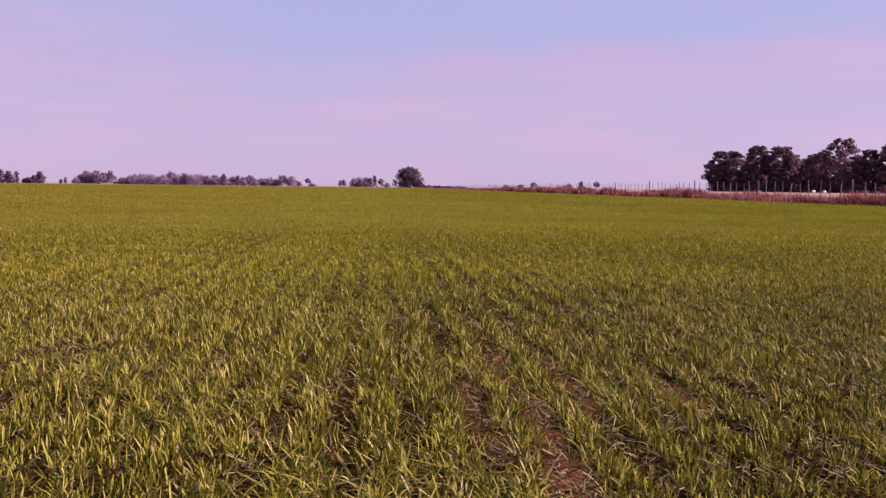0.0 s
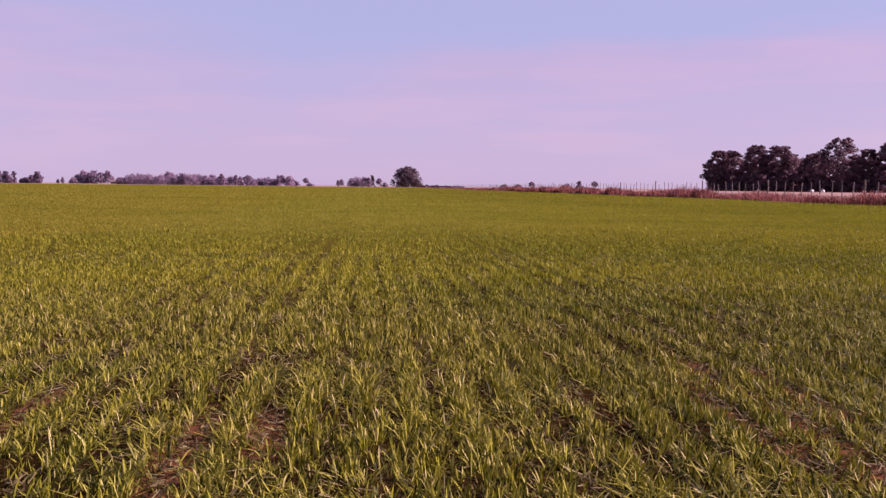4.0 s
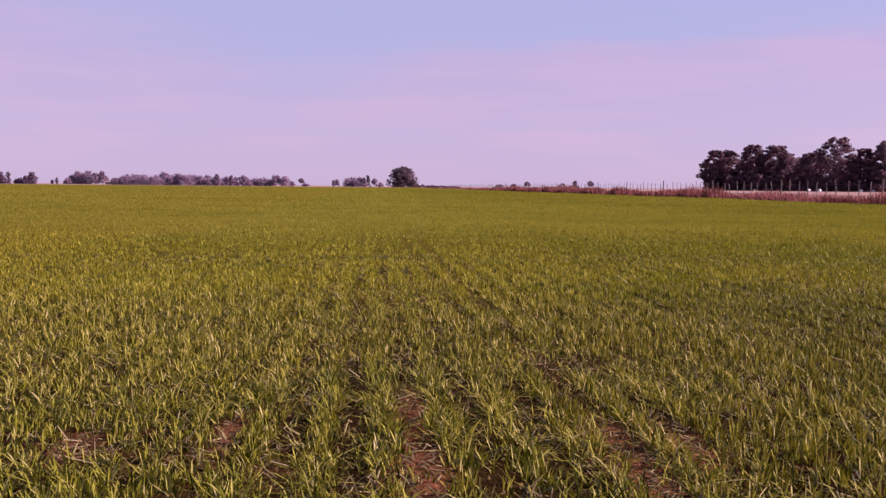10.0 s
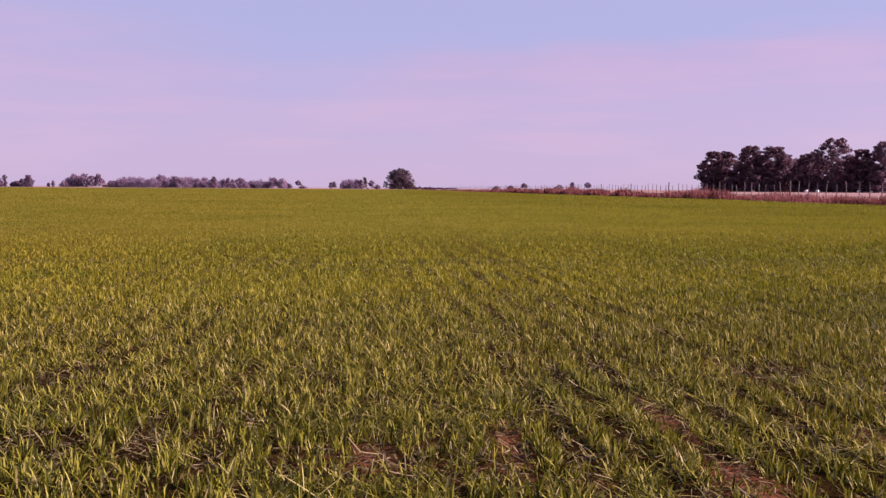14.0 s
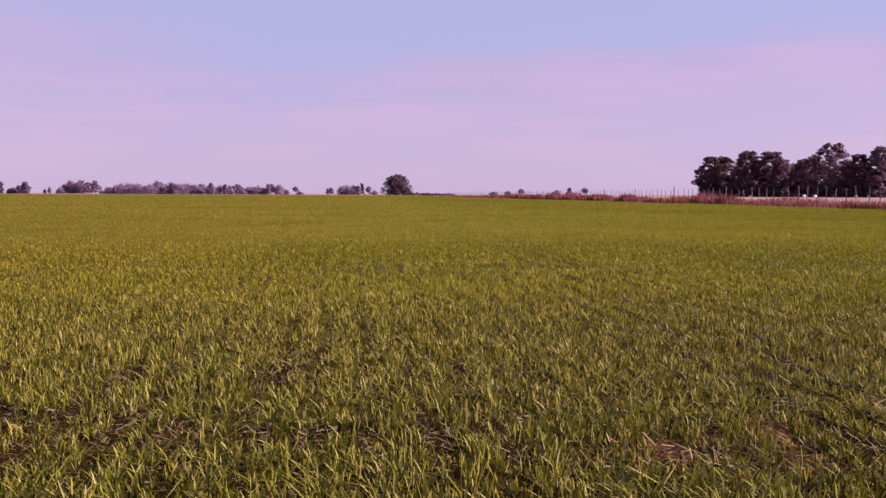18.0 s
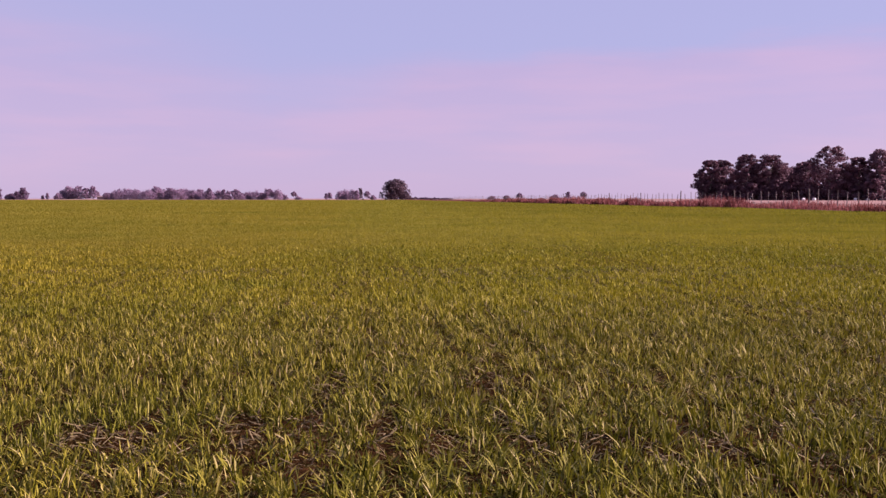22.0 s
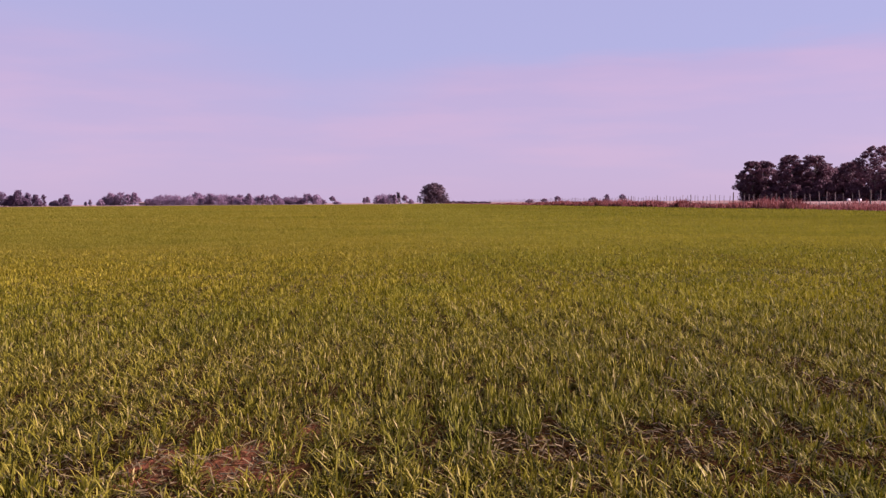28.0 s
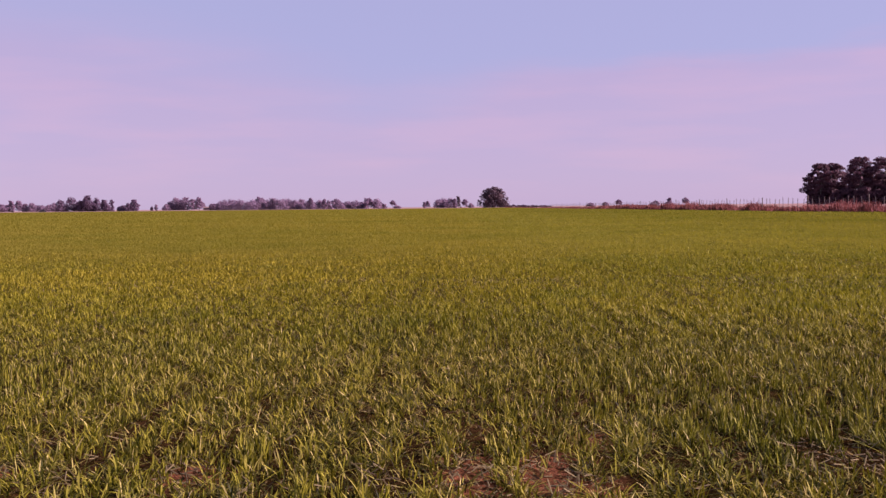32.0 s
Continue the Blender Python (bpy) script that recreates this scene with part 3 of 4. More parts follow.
# ---- slack lower leaves between the rows ----
def slack_leaves(n):
    """Short leaves that lie low over the gaps, thinner where the soil is bare."""
    y = 2.0 + 11.0 * rng.random(n) ** 1.4
    x = edge_left(y) + rng.random(n) * (edge_right(y) - edge_left(y))
    keep = rng.random(n) < 0.12 + 0.88 * np.clip(0.05 + 1.1 * keep_chance(x, y), 0, 1) * np.clip(1.5 * smooth_noise(x, y, 0.3, 35), 0.2, 1)
    keep &= (y > edge_near(x)) & (rng.random(n) < 0.45 + 0.55 * np.clip((y - 3.0) / 2.0, 0, 1))
    x, y = x[keep], y[keep]
    n = len(x)
    return blades(x, y, ground_height(x, y) + 0.004, 0.022 + 0.026 * rng.random(n), (0.0055 + 3e-4 * y) * (0.7 + 0.6 * rng.random(n)), 0.3 + 0.7 * rng.random(n),
                  0.3 + 0.9 * rng.random(n), rng.random(n) * math.tau, 1, rng.normal(0, 0.7, n))


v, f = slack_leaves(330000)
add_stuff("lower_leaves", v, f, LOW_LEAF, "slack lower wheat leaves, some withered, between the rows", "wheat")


# ---- straw litter between the rows ----
def litter(n):
    y = 1.7 + 11.0 * rng.random(n) ** 1.7
    x = -9.8 - 0.45 * y + rng.random(n) * (11.5 + 1.0 * y)
    keep = rng.random(n) < np.clip(1.0 - 1.15 * keep_chance(x, y), 0.03, 0.8)
    x, y = x[keep], y[keep]
    n = len(x)
    long, wide = 0.018 + 0.05 * rng.random(n) ** 1.4, 0.0025 + 0.003 * rng.random(n)
    a, up = rng.random(n) * math.tau, np.abs(rng.normal(0, 0.4, n))
    d = np.stack([np.cos(a) * np.cos(up), np.sin(a) * np.cos(up), np.sin(up)], -1)
    side = np.stack([-np.sin(a), np.cos(a), 0 * a], -1) * wide[:, None] * 0.5
    top = np.array([0, 0, 1.0])[None] * wide[:, None] * 0.6
    base = np.stack([x, y, 0.006 + 0.02 * rng.random(n)], -1)
    tip = base + d * long[:, None]
    v = np.stack([base - side, base + side, base + top, tip - side, tip + side, tip + top], 1)
    return v, [(1, 2, 5, 4), (2, 0, 3, 5)]


v, f = litter(170000)
add_stuff("straw_litter", v, f, STRAW, "dry broken straw lying on the soil between wheat rows", "straw")

# ---- fence ----
FENCE_X = 28.7
fence = thing("wire_fence", FENCE_X, 57.2, 0, "long wire fence of weathered posts and pale sticks among weeds", "fence")


def post_mesh(tall, radius, sides, lean, knots, material, seed):
    r = random.Random(seed)
    bm = bmesh.new()
    rings = []
    for k in range(knots + 1):
        f = k / knots
        cx, cy = lean * f * tall + r.uniform(-1, 1) * radius * 0.3, r.uniform(-1, 1) * radius * 0.3
        q = radius * (1.08 - 0.2 * f) * r.uniform(0.92, 1.08)
        rings.append([bm.verts.new((cx + q * math.cos(i * math.tau / sides), cy + q * math.sin(i * math.tau / sides), -0.3 + f * (tall + 0.3) + (r.uniform(-0.02, 0.02) if k == knots else 0))) for i in range(sides)])
    for a, b in zip(rings, rings[1:]):
        for i in range(sides):
            bm.faces.new((a[i], a[(i + 1) % sides], b[(i + 1) % sides], b[i]))
    bm.faces.new(rings[-1])
    bm.faces.new(rings[0][::-1])
    me = bpy.data.meshes.new("post")
    bm.to_mesh(me)
    bm.free()
    me.materials.append(material)
    return me


POSTS = [post_mesh(1.45 + 0.04 * s, 0.058, 8, 0.01 * (s - 1), 4, POST_WOOD, s) for s in range(4)]
STICKS = [post_mesh(1.24 + 0.05 * s, 0.032, 6, 0.03 * (s - 2), 3, STICK_WOOD, 20 + s) for s in range(5)]
r = random.Random(3)
for k in range(-2, 21):
    py0 = k * 14.53
    ob = part_mesh("post", POSTS[k % 4], fence, "thick weathered fence post")
    ob.location, ob.rotation_euler = (r.uniform(-0.04, 0.04), py0, 0.13), (r.uniform(-0.03, 0.03), r.uniform(-0.03, 0.03), r.uniform(0, 6))
    for j in range(1, 10):
        if k > 12 and j % 2:
            continue
        ob = part_mesh("stick", STICKS[(k * 3 + j) % 5], fence)
        ob.location, ob.rotation_euler = (r.uniform(-0.05, 0.05), py0 + j * 1.453 + r.uniform(-0.1, 0.1), 0.13), (r.uniform(-0.05, 0.05), r.uniform(-0.06, 0.06), r.uniform(0, 6))
for z in (0.38, 0.63, 0.88, 1.08, 1.25):
    bm = bmesh.new()
    for k in range(-2, 20):
        tube(bm, (0, k * 14.53, z), (0, k * 14.53 + 7.27, z - 0.012), 0.0016, 0.0016, 4)
        tube(bm, (0, k * 14.53 + 7.27, z - 0.012), (0, k * 14.53 + 14.53, z), 0.0016, 0.0016, 4)
    part("wire", bm, WIRE, fence)


# ---- dry weeds along the fence and pasture grass behind it ----
def strip(n, x0, x1, y0, y1, tall0, tall1, spread, seed, clump):
    """Dry stems in a strip along the fence, wider the farther off they stand."""
    y = y0 * (y1 / y0) ** rng.random(n)
    x = x0 + (x1 - x0) * rng.random(n)
    body = smooth_noise(x, y, clump, seed)
    ok = rng.random(n) < 0.1 + 1.2 * body
    x, y, body = x[ok], y[ok], body[ok]
    n = len(x)
    dist = np.hypot(x, y)
    tall = (tall0 + (tall1 - tall0) * rng.random(n)) * (0.3 + 1.1 * body) * (0.84 + np.clip((y - 115.0) / 130.0, 0, 0.1) - np.clip((y - 170.0) / 260.0, 0, 0.66)) * (0.5 + smooth_noise(x, y, 7.0, seed + 5))
    wide = np.clip(dist * 5.5e-4, 0.01, 0.25) * (0.6 + 0.8 * rng.random(n))
    return blades(x, y, ground_height(x, y) - 0.01, tall, wide, np.abs(rng.normal(0, spread, n)), 0.3 * rng.random(n), rng.random(n) * math.tau, 2)


v, f = strip(58000, 27.0, 29.0, 34.0, 620.0, 0.36, 0.95, 0.28, 41, 1.7)
add_stuff("dry_weeds", v, f, DRY_WEED, "dense reddish-brown dry weeds along the fence line", "weeds")
v, f = strip(8000, 27.6, 29.4, 60.0, 260.0, 0.45, 1.0, 0.2, 46, 3.6)
add_stuff("dry_weeds", v, f, WEED_PLUME, "tall pale pink dry weed stems standing among the fence sticks", "weeds")
v, f = strip(30000, 28.9, 60.0, 36.0, 420.0, 0.12, 0.3, 0.4, 42, 4.0)
add_stuff("pasture_grass", v, f, DRY_GRASS, "short pale dry pasture grass behind the fence", "grass")


# ---- trees ----
def crown_mesh(name, lobes, per, leaf, slim, material, seed, loose=0.28):
    """A crown of many small leaf pieces round the lobes (x, y, z, radius, flatness)."""
    g = np.random.default_rng(seed)
    lobes = np.array(lobes)
    counts = np.maximum(12, per * np.minimum(1.0, 2.2 * (lobes[:, 3] / lobes[:, 3].max()) ** 1.5)).astype(int)
    n = int(counts.sum())
    c = np.repeat(lobes, counts, 0)
    d = g.normal(size=(n, 3))
    d /= np.linalg.norm(d, axis=1)[:, None]
    reach = c[:, 3] * (0.45 + 0.65 * g.random(n) ** 0.6)
    p = c[:, :3] + d * np.stack([reach, reach, reach * c[:, 4]], -1)
    nrm = d * np.array([1, 1, 0.8]) + g.normal(0, loose, (n, 3)) + np.array([0, 0, 0.3])
    nrm /= np.linalg.norm(nrm, axis=1)[:, None]
    u = np.cross(nrm, g.normal(size=(n, 3)))
    u /= np.linalg.norm(u, axis=1)[:, None]
    w = np.cross(nrm, u)
    size = leaf * (0.6 + 0.8 * g.random(n))[:, None]
    a, b = u * size, w * size * slim
    fold = nrm * size * 0.25
    v = np.stack([p - a, p - 0.15 * a + b - fold, p + a, p - 0.1 * a - b - fold], 1)
    return mesh_of(name, v, [(0, 1, 2), (0, 2, 3)], material)


def trunk_mesh(name, tall, radius, tips, material, seed):
    """A trunk that tapers and divides into limbs towards the tips of the crown."""
    r = random.Random(seed)
    trunk, limbs = bmesh.new(), bmesh.new()
    at, rad = Vector((0, 0, -0.3)), radius * 1.25
    steps = [at]
    for k in range(1, 5):
        nxt = Vector((r.uniform(-1, 1) * tall * 0.02 * k, r.uniform(-1, 1) * tall * 0.02 * k, tall * k / 4))
        tube(trunk, at, nxt, rad, rad * 0.72, 8)
        at, rad = nxt, rad * 0.72
        steps.append(at)
    for tx, ty, tz, lr, _ in tips:
        start = min(steps[1:], key=lambda s: abs(s.z - tz * 0.62))
        mid = start.lerp(Vector((tx, ty, tz)), 0.55) + Vector((r.uniform(-0.3, 0.3), r.uniform(-0.3, 0.3), -0.08 * tall))
        tube(limbs, start, mid, radius * 0.32, radius * 0.2, 5)
        tube(limbs, mid, (tx, ty, tz), radius * 0.2, radius * 0.06, 5)
    return trunk, limbs


def tree(name, x, y, tall, spread, base, lobes_n, per, leaf, label, category, group, foliage, bark, seed, shape="tall", slim=0.55, flat=0.7, loose=0.28, fat=1.0):
    """A tree: trunk, limbs and a crown of lobes between base and tall."""
    r = random.Random(seed)
    lobes = []
    for k in range(lobes_n):
        f = (k + 0.5) / lobes_n
        z = base + (tall - base) * f ** 0.85
        if shape == "dome":
            f = f ** 0.8
            z = base + (tall - base) * f
            reach = spread * math.sqrt(max(0.02, 1 - (max(0.0, f - 0.22) / 0.78) ** 2))
        elif shape == "spire":
            reach = spread * (1.0 - 0.75 * f)
        else:
            reach = spread * (0.75 + 0.35 * math.sin(f * math.pi)) * (1 - 0.55 * max(0, f - 0.6) / 0.4)
        a = k * 2.39996 + r.uniform(-0.5, 0.5)
        q = reach * (0.35 + 0.6 * r.random() ** 0.5) / fat ** 0.5
        size = fat * spread * r.uniform(0.28, 0.46) * (1 - 0.35 * f)
        lobes.append((q * math.cos(a), q * math.sin(a), max(size * 0.5, z - size * flat * 0.8), size, flat * r.uniform(0.8, 1.2)))
    main = list(lobes)
    for k in range(int(lobes_n * 1.1)):
        lx, ly, lz, size, squash = main[r.randrange(len(main))]
        a, b = r.uniform(0, math.tau), r.uniform(-0.2, 1.0)
        q = size * r.uniform(0.8, 1.25)
        small = size * r.uniform(0.28, 0.5)
        lobes.append((lx + q * math.cos(a) * math.cos(b), ly + q * math.sin(a) * math.cos(b), lz + q * math.sin(b) * squash, small, squash))
    top = thing(name, x, y, 0, label, category, group)
    trunk, limbs = trunk_mesh(name, tall * 0.72, max(0.12, tall * 0.018), main[::2], bark, seed)
    part("trunk", trunk, bark, top)
    part("limbs", limbs, bark, top)
    part_mesh("crown", crown_mesh("crown", lobes, per, leaf, slim, foliage, seed, loose), top)
    return top


# eucalyptus grove behind the fence: x, y, height, crown radius
GROVE = [(157.5, 438, 18.6, 5.6), (165, 442, 18.9, 6.4), (171, 428, 20.7, 6.8), (180, 425, 20.8, 7.2), (187, 430, 17.5, 6.8), (190, 412, 17.0, 6.6),
         (195, 398, 23.0, 8.4), (207, 398, 18.5, 5.4), (213, 392, 21.5, 6.0), (222, 395, 20.5, 6.2), (232, 392, 21.0, 6.0)]
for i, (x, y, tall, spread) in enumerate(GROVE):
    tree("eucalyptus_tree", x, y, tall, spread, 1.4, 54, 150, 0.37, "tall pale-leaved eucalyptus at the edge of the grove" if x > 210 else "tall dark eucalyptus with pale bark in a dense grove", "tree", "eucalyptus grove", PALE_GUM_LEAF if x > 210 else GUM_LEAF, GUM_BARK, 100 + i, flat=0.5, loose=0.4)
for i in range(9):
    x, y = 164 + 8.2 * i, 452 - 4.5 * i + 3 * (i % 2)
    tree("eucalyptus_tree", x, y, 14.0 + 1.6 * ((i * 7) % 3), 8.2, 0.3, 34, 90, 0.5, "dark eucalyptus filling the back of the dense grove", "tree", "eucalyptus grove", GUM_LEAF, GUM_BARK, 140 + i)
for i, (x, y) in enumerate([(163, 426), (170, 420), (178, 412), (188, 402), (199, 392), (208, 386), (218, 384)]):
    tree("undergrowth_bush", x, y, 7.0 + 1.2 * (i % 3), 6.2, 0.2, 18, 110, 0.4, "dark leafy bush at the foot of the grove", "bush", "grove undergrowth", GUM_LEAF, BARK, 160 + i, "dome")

tree("eucalyptus_tree", 153.5, 437, 9.5, 2.8, 4.5, 12, 70, 0.4, "short dark eucalyptus leaning out at the end of the grove", "tree", "eucalyptus grove", GUM_LEAF, GUM_BARK, 180)

# lone round tree and its small neighbours at the field's far end
tree("lone_tree", 26.5, 750, 15.8, 10.2, 0.6, 70, 90, 0.5, "broad round evergreen tree standing alone at the field edge", "tree", "", ROUND_LEAF, BARK, 200, "dome", 0.6, 0.8)
tree("small_tree", 15.5, 752, 6.2, 2.0, 1.4, 10, 60, 0.4, "small dark tree beside the broad round tree", "tree", "", ROUND_LEAF, BARK, 201)
tree("cypress_tree", 0.0, 820, 9.6, 2.6, 0.4, 18, 70, 0.45, "narrow dark evergreen tree at the field's end", "tree", "", ROUND_LEAF, BARK, 202, "spire")
# winter trees beyond the field: x, y, height, crown radius, height of the lowest leaves
FIELD_END = [(-28.4, 817, 5.2, 1.1, 0.3), (-25.8, 826, 6.2, 1.7, 1.9), (-16.8, 822, 7.1, 4.2, 0.4), (-12.2, 828, 8.6, 5.1, 0.4), (-6.9, 819, 8.1, 4.0, 0.4),
             (-3.2, 817, 8.0, 1.7, 0.4), (5.3, 826, 7.2, 2.1, 2.9), (10.5, 822, 3.8, 2.1, 0.2)]
THICKET = [(-195.2, 775, 5.4, 2.2, 2.2), (-192.6, 784, 5.4, 3.2, 0.3), (-186.6, 780, 8.1, 6.4, 0.4), (-182.3, 786, 9.1, 5.7, 0.5), (-173.0, 777, 8.5, 6.0, 0.4),
           (-164.5, 775, 7.6, 6.0, 0.4), (-159.0, 784, 10.0, 4.1, 6.0), (-156.9, 780, 7.7, 4.8, 0.4), (-152.4, 786, 7.7, 4.5, 0.4), (-147.7, 777, 9.4, 3.2, 0.5),
           (-141.3, 775, 9.0, 6.0, 0.4), (-137.3, 784, 9.1, 5.3, 0.5), (-130.5, 780, 7.7, 4.8, 0.4), (-126.2, 786, 8.6, 3.7, 0.4), (-118.3, 777, 7.2, 5.2, 0.4),
           (-117.2, 775, 9.0, 1.8, 5.4), (-111.5, 784, 7.3, 4.5, 0.4), (-107.0, 780, 8.1, 1.6, 4.1), (-104.3, 786, 6.8, 2.6, 0.3), (-97.1, 777, 8.1, 3.0, 4.0),
           (-95.1, 775, 5.8, 4.0, 0.3), (-89.5, 784, 5.9, 5.3, 0.3), (-82.1, 780, 6.3, 5.6, 0.3), (-77.4, 786, 5.9, 3.7, 0.3), (-71.7, 777, 8.1, 4.0, 4.5),
           (-65.0, 775, 7.6, 4.4, 1.1), (-60.8, 784, 4.1, 2.2, 0.2), (-52.6, 780, 6.3, 1.6, 3.8), (-49.4, 786, 1.8, 2.4, 0.1)]
DARK_CLUMP = [(-334.5, 823, 10.0, 3.6, 0.5), (-334.2, 832, 5.8, 2.1, 0.3), (-327.3, 828, 12.5, 4.3, 0.6), (-323.9, 834, 8.7, 3.4, 0.4), (-317.6, 825, 9.5, 3.0, 0.5),
              (-312.1, 823, 13.8, 3.6, 4.8), (-317.3, 832, 9.1, 4.7, 0.5), (-309.6, 828, 8.1, 3.4, 0.4), (-307.9, 834, 11.6, 3.7, 0.6), (-298.5, 825, 10.0, 2.6, 3.0),
              (-295.8, 823, 6.2, 3.0, 0.3), (-294.7, 832, 10.1, 2.1, 0.5), (-265.1, 800, 9.7, 3.1, 0.5), (-272.7, 809, 6.6, 2.9, 0.3), (-276.0, 805, 4.7, 2.9, 0.2),
              (-280.8, 811, 3.8, 2.1, 0.2)]
FAR_CLUMP = [(-308.7, 1043, 6.6, 4.3, 0.3), (-307.3, 1052, 9.7, 5.4, 0.5), (-300.5, 1048, 13.9, 5.1, 0.7), (-297.6, 1054, 11.6, 4.9, 0.6), (-288.8, 1045, 14.5, 4.3, 0.7),
             (-282.0, 1043, 12.1, 2.4, 2.2), (-281.5, 1052, 11.6, 2.2, 2.4), (-275.3, 1048, 13.9, 3.6, 3.4), (-272.3, 1054, 7.9, 2.2, 2.4), (-325.2, 1045, 4.2, 1.1, 0.2),
             (-320.0, 1043, 6.6, 1.3, 0.3)]
FAR_WOODS = [(-556.2, 1095, 8.9, 4.5, 0.4), (-551.1, 1104, 10.2, 5.1, 0.5), (-539.6, 1100, 8.3, 4.5, 0.4), (-533.5, 1106, 10.9, 5.1, 0.5), (-520.3, 1097, 8.9, 4.0, 0.4),
             (-509.2, 1095, 8.9, 5.7, 0.4), (-506.9, 1104, 8.3, 3.4, 0.4), (-500.0, 1100, 12.7, 2.8, 0.6), (-494.4, 1106, 12.8, 3.4, 3.8), (-483.4, 1097, 9.5, 2.8, 0.5),
             (-474.9, 1095, 10.1, 4.5, 0.5), (-473.6, 1104, 7.7, 3.4, 0.4), (-465.5, 1100, 7.0, 4.0, 0.4), (-460.3, 1106, 7.7, 3.4, 0.4), (-450.3, 1097, 9.5, 2.8, 0.5)]


def winter(name, places, label, group, foliage, seed, size):
    """A row of trees with fine, loose twigs, haze painted into their greyish colours; wide ones are domes, high-crowned
    ones stand on bare stems.
    """
    for i, (x, y, tall, spread, base) in enumerate(places):
        spread *= 1.2
        full = 18 if spread > 3 else 11
        tree(name, x, y, tall, spread, base, full, 56, size * 1.25, label, "tree", group, foliage[i % len(foliage)], BARK, seed + i, "dome" if tall < 2.4 * spread or base > 0.3 * tall else "tall", 0.6, 0.8, 0.4, 1.6)


winter("winter_tree", FIELD_END, "winter tree greyed by haze among others at the field's end", "trees at the field end", (HAZED_LEAF, HAZED_TWIG), 210, 0.36)
winter("thicket_tree", THICKET, "hazy grey-brown winter tree in a long thicket beyond the field", "thicket beyond the field", (HAZED_LEAF, HAZED_TWIG, HAZED_LEAF), 300, 0.38)
winter("dark_tree", DARK_CLUMP, "dark round-crowned tree in a clump beyond the field", "dark clump beyond the field", (HAZED_DARK_LEAF,), 400, 0.4)
winter("winter_tree", FAR_CLUMP, "hazy pale grey winter tree in a distant clump", "distant clump", (HAZED_TWIG, HAZED_LEAF), 430, 0.5)
winter("distant_tree", FAR_WOODS, "hazy grey winter tree in distant woods", "distant woods", (HAZED_TWIG, HAZED_LEAF), 460, 0.55)

# low hedge past the broad tree
for i in range(9):
    tree("hedge_bush", 38.5 + 3.7 * i, 757 + 2.5 * (i % 3), 1.9 - 0.1 * i + 0.3 * (i % 2), 3.0, 0.1, 8, 50, 0.4, "low greyish-brown bush in a hedge beyond the field", "bush", "hedge beyond the field", (ROUND_LEAF, HAZED_DARK_LEAF)[i % 2], BARK, 520 + i, "dome")

# scrub near the far fence
for i, (x, y, tall, spread) in enumerate([(134, 820, 5.6, 2.6), (150, 752, 4.2, 3.4), (142, 668, 5.6, 1.5), (153, 668, 5.6, 1.9), (122, 815, 3.6, 3.0), (160, 750, 3.6, 3.2), (112, 830, 3.2, 3.6)]):
    tree("shrub", x, y, tall, spread, 0.2 if i in (1, 4, 5, 6) else 2.4, 16, 80, 0.4, "small greyish shrub standing over the dry weeds", "shrub", "scrub by the fence", HAZED_LEAF if i in (0, 2, 3) else HAZED_TWIG, BARK, 500 + i, "dome" if i in (1, 4, 5, 6) else "tall")


# ---- low farm shed between the clumps ----
def shed(x, y, turn):
    top = thing("farm_shed", x, y, 0, "low pinkish farm shed with a rusty sheet roof among trees", "shed", "", turn)
    for name, cx, cy, sx, sy in (("wall", 0, -2.6, 9.0, 0.25), ("wall", 0, 2.6, 9.0, 0.25), ("wall", -4.4, 0, 0.25, 4.95), ("wall", 4.4, 0, 0.25, 4.95)):
        bm = bmesh.new()
        bmesh.ops.create_cube(bm, size=1.0, matrix=Matrix.Translation((cx, cy, 0.95)) @ Matrix.Diagonal((sx, sy, 2.1, 1)))
        part(name, bm, BRICK_WALL, top)
    for side in (-1, 1):
        bm = bmesh.new()
        ridge = [bm.verts.new((u, 0.0, 2.9 + w)) for u in (-4.9, 4.9) for w in (0.0, 0.07)]
        eave = [bm.verts.new((u, side * 3.1, 1.95 + w)) for u in (-4.9, 4.9) for w in (0.0, 0.07)]
        for q in ((ridge[0], ridge[2], eave[2], eave[0]), (ridge[1], eave[1], eave[3], ridge[3]), (eave[0], eave[2], eave[3], eave[1]), (ridge[0], ridge[1], ridge[3], ridge[2]),
                  (ridge[0], eave[0], eave[1], ridge[1]), (ridge[2], ridge[3], eave[3], eave[2])):
            bm.faces.new(q)
        bmesh.ops.recalc_face_normals(bm, faces=bm.faces)
        part("roof", bm, ROOF_SHEET, top)
    bm = bmesh.new()
    bmesh.ops.create_cube(bm, size=1.0, matrix=Matrix.Translation((1.2, -2.76, 0.9)) @ Matrix.Diagonal((1.0, 0.08, 1.8, 1)))
    part("door", bm, BARK, top)


shed(-201, 790, 8)


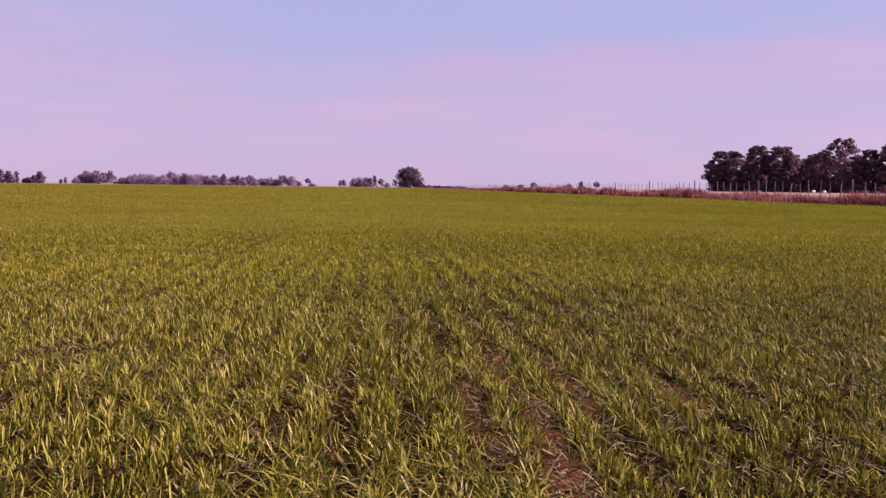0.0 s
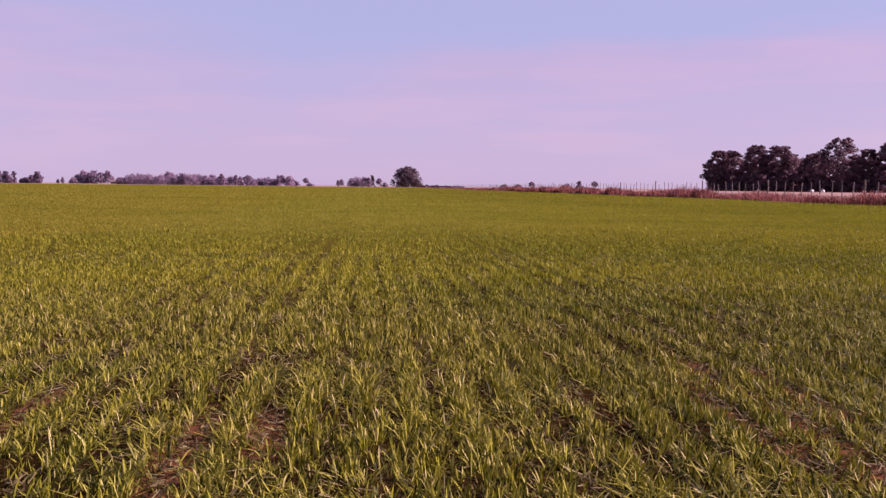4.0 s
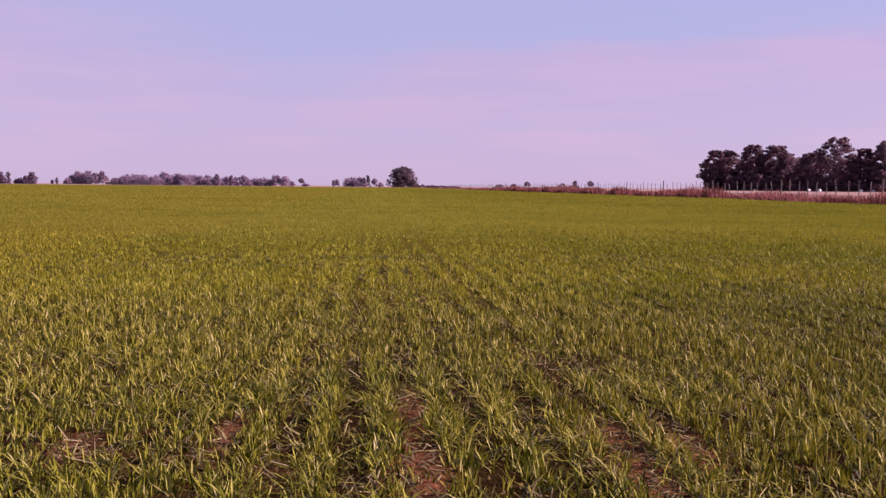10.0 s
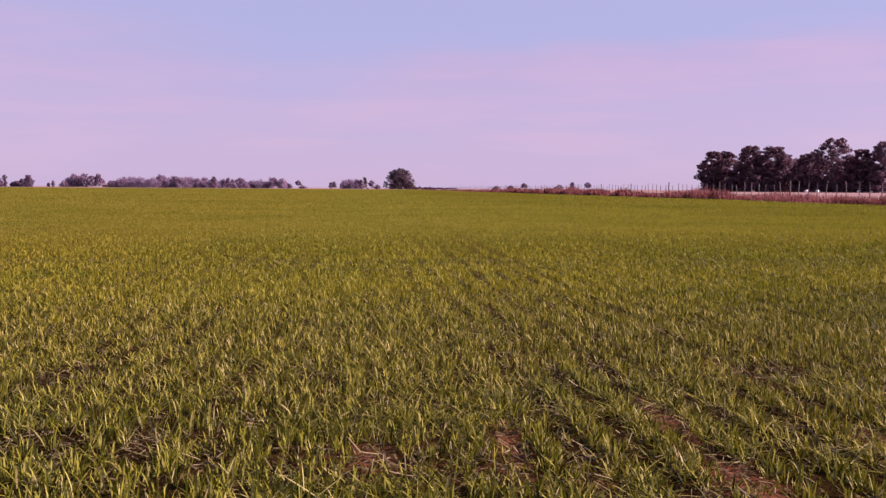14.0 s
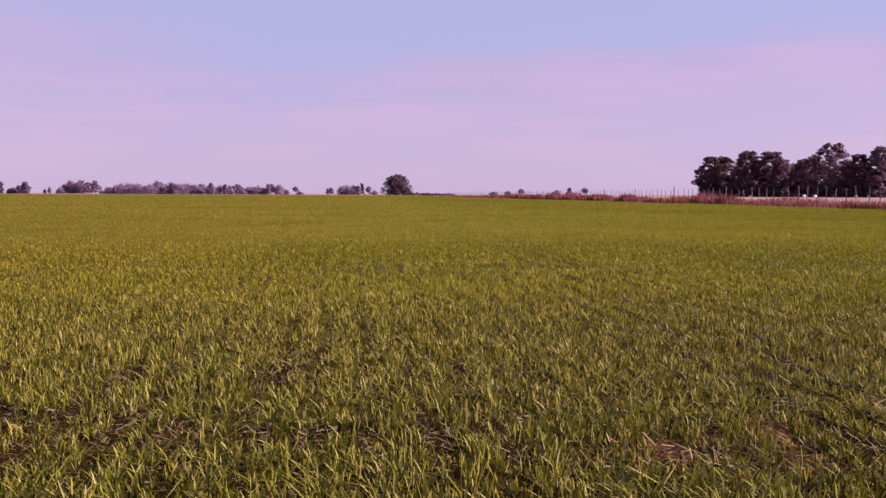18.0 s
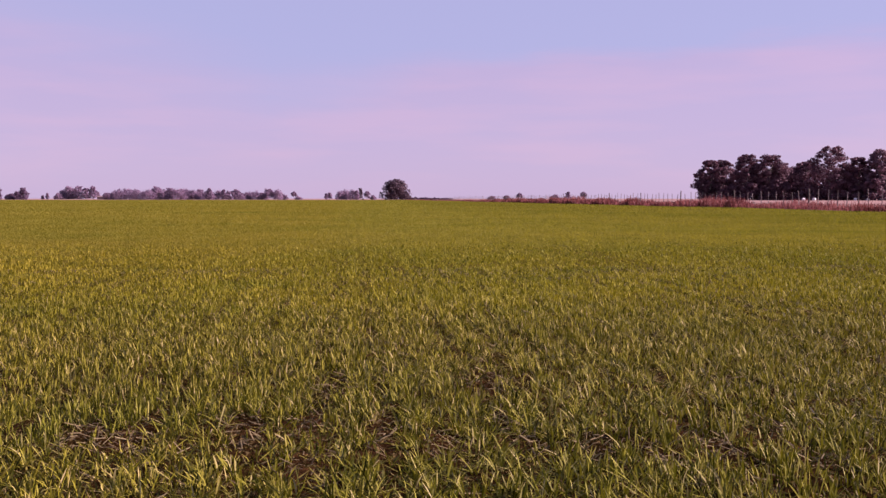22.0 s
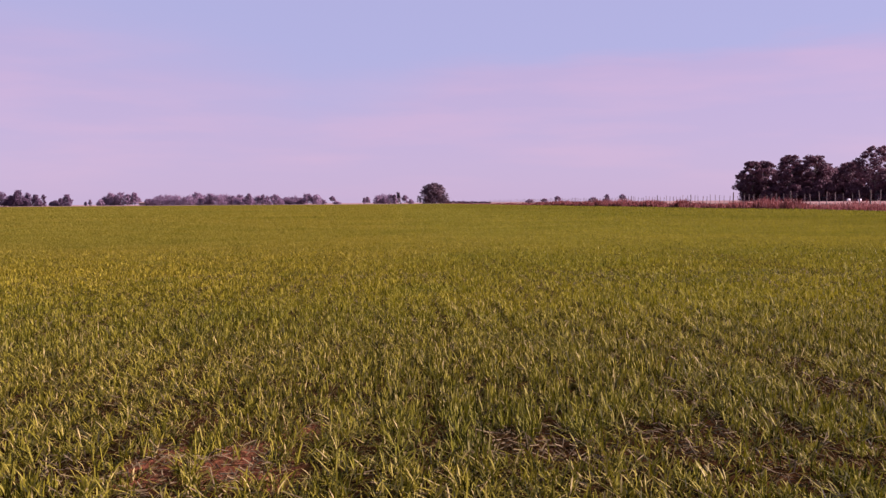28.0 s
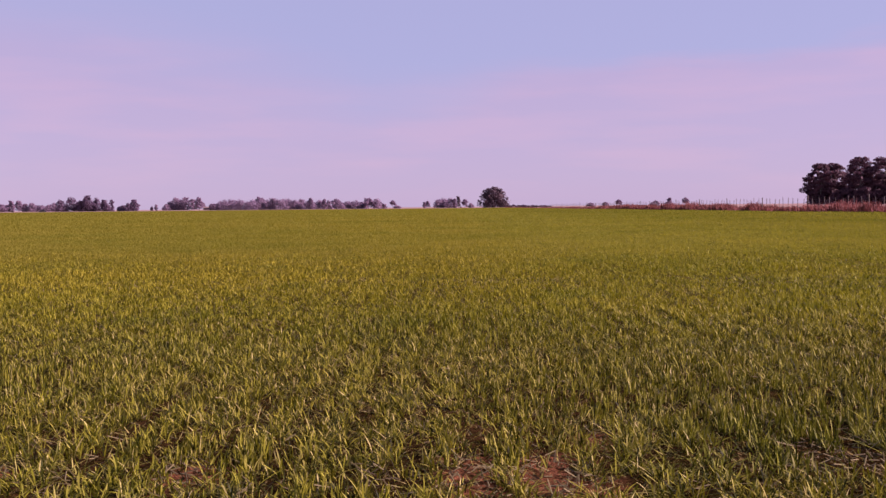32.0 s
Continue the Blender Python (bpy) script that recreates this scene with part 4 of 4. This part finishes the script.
# ---- wrapped bales under the grove ----
def bale(x, y, turn):
    top = thing("wrapped_bale", x, y, 0, "white plastic-wrapped round bale lying before the grove", "bale", "wrapped bales", turn)
    bm = bmesh.new()
    bmesh.ops.create_cone(bm, cap_ends=True, segments=20, radius1=0.6, radius2=0.6, depth=1.15, matrix=pose(0, 0, 0.59, 0, 90, 0))
    bmesh.ops.bevel(bm, geom=[e for e in bm.edges if e.is_boundary or e.calc_face_angle(0) > 1.0], offset=0.12, segments=3, affect="EDGES")
    part("bale_body", bm, WRAP, top)


for x, y, a in ((177, 385, 10), (182, 386, 40), (199, 385, 75), (205, 386, 20), (210, 385, 55)):
    bale(x, y, a)


# ---- dark car parked at the field's edge ----
def car(x, y, turn):
    top = thing("parked_car", x, y, 0, "small dark car parked at the far edge of the field", "car", "", turn)

    def box(name, pts, half, material, label=""):
        bm = bmesh.new()
        a = [bm.verts.new((px0, -half * k, pz)) for px0, pz, k in pts]
        b = [bm.verts.new((px0, half * k, pz)) for px0, pz, k in pts]
        bm.faces.new(a[::-1])
        bm.faces.new(b)
        for i in range(len(a)):
            j = (i + 1) % len(a)
            bm.faces.new((a[i], a[j], b[j], b[i]))
        bmesh.ops.recalc_face_normals(bm, faces=bm.faces)
        bmesh.ops.bevel(bm, geom=list(bm.edges), offset=0.05, segments=2, affect="EDGES")
        return part(name, bm, material, top, label)

    box("body", [(-1.9, 0.3, 1), (1.9, 0.3, 1), (1.95, 0.62, 1), (1.75, 0.8, 1), (0.9, 0.92, 1), (-1.75, 0.95, 1), (-1.95, 0.7, 1)], 0.82, CAR_PAINT)
    box("cabin", [(-1.5, 0.93, 1), (0.95, 0.9, 1), (0.35, 1.42, 0.84), (-1.1, 1.45, 0.84)], 0.76, CAR_PAINT)
    box("window_band", [(-1.36, 0.99, 1), (0.84, 0.96, 1), (0.36, 1.34, 0.88), (-1.06, 1.36, 0.88)], 0.775, GLASS, "pale shining car windows")
    for wx in (-1.2, 1.22):
        for wy in (-0.76, 0.76):
            bm = bmesh.new()
            bmesh.ops.create_cone(bm, cap_ends=True, segments=18, radius1=0.31, radius2=0.31, depth=0.2, matrix=pose(wx, wy, 0.31, 90, 0, 0))
            wheel = part("wheel", bm, RUBBER, top)
            bm = bmesh.new()
            bmesh.ops.create_cone(bm, cap_ends=True, segments=14, radius1=0.18, radius2=0.18, depth=0.22, matrix=pose(wx, wy, 0.31, 90, 0, 0))
            part("rim", bm, STEEL, wheel)


car(-257, 600, 15)
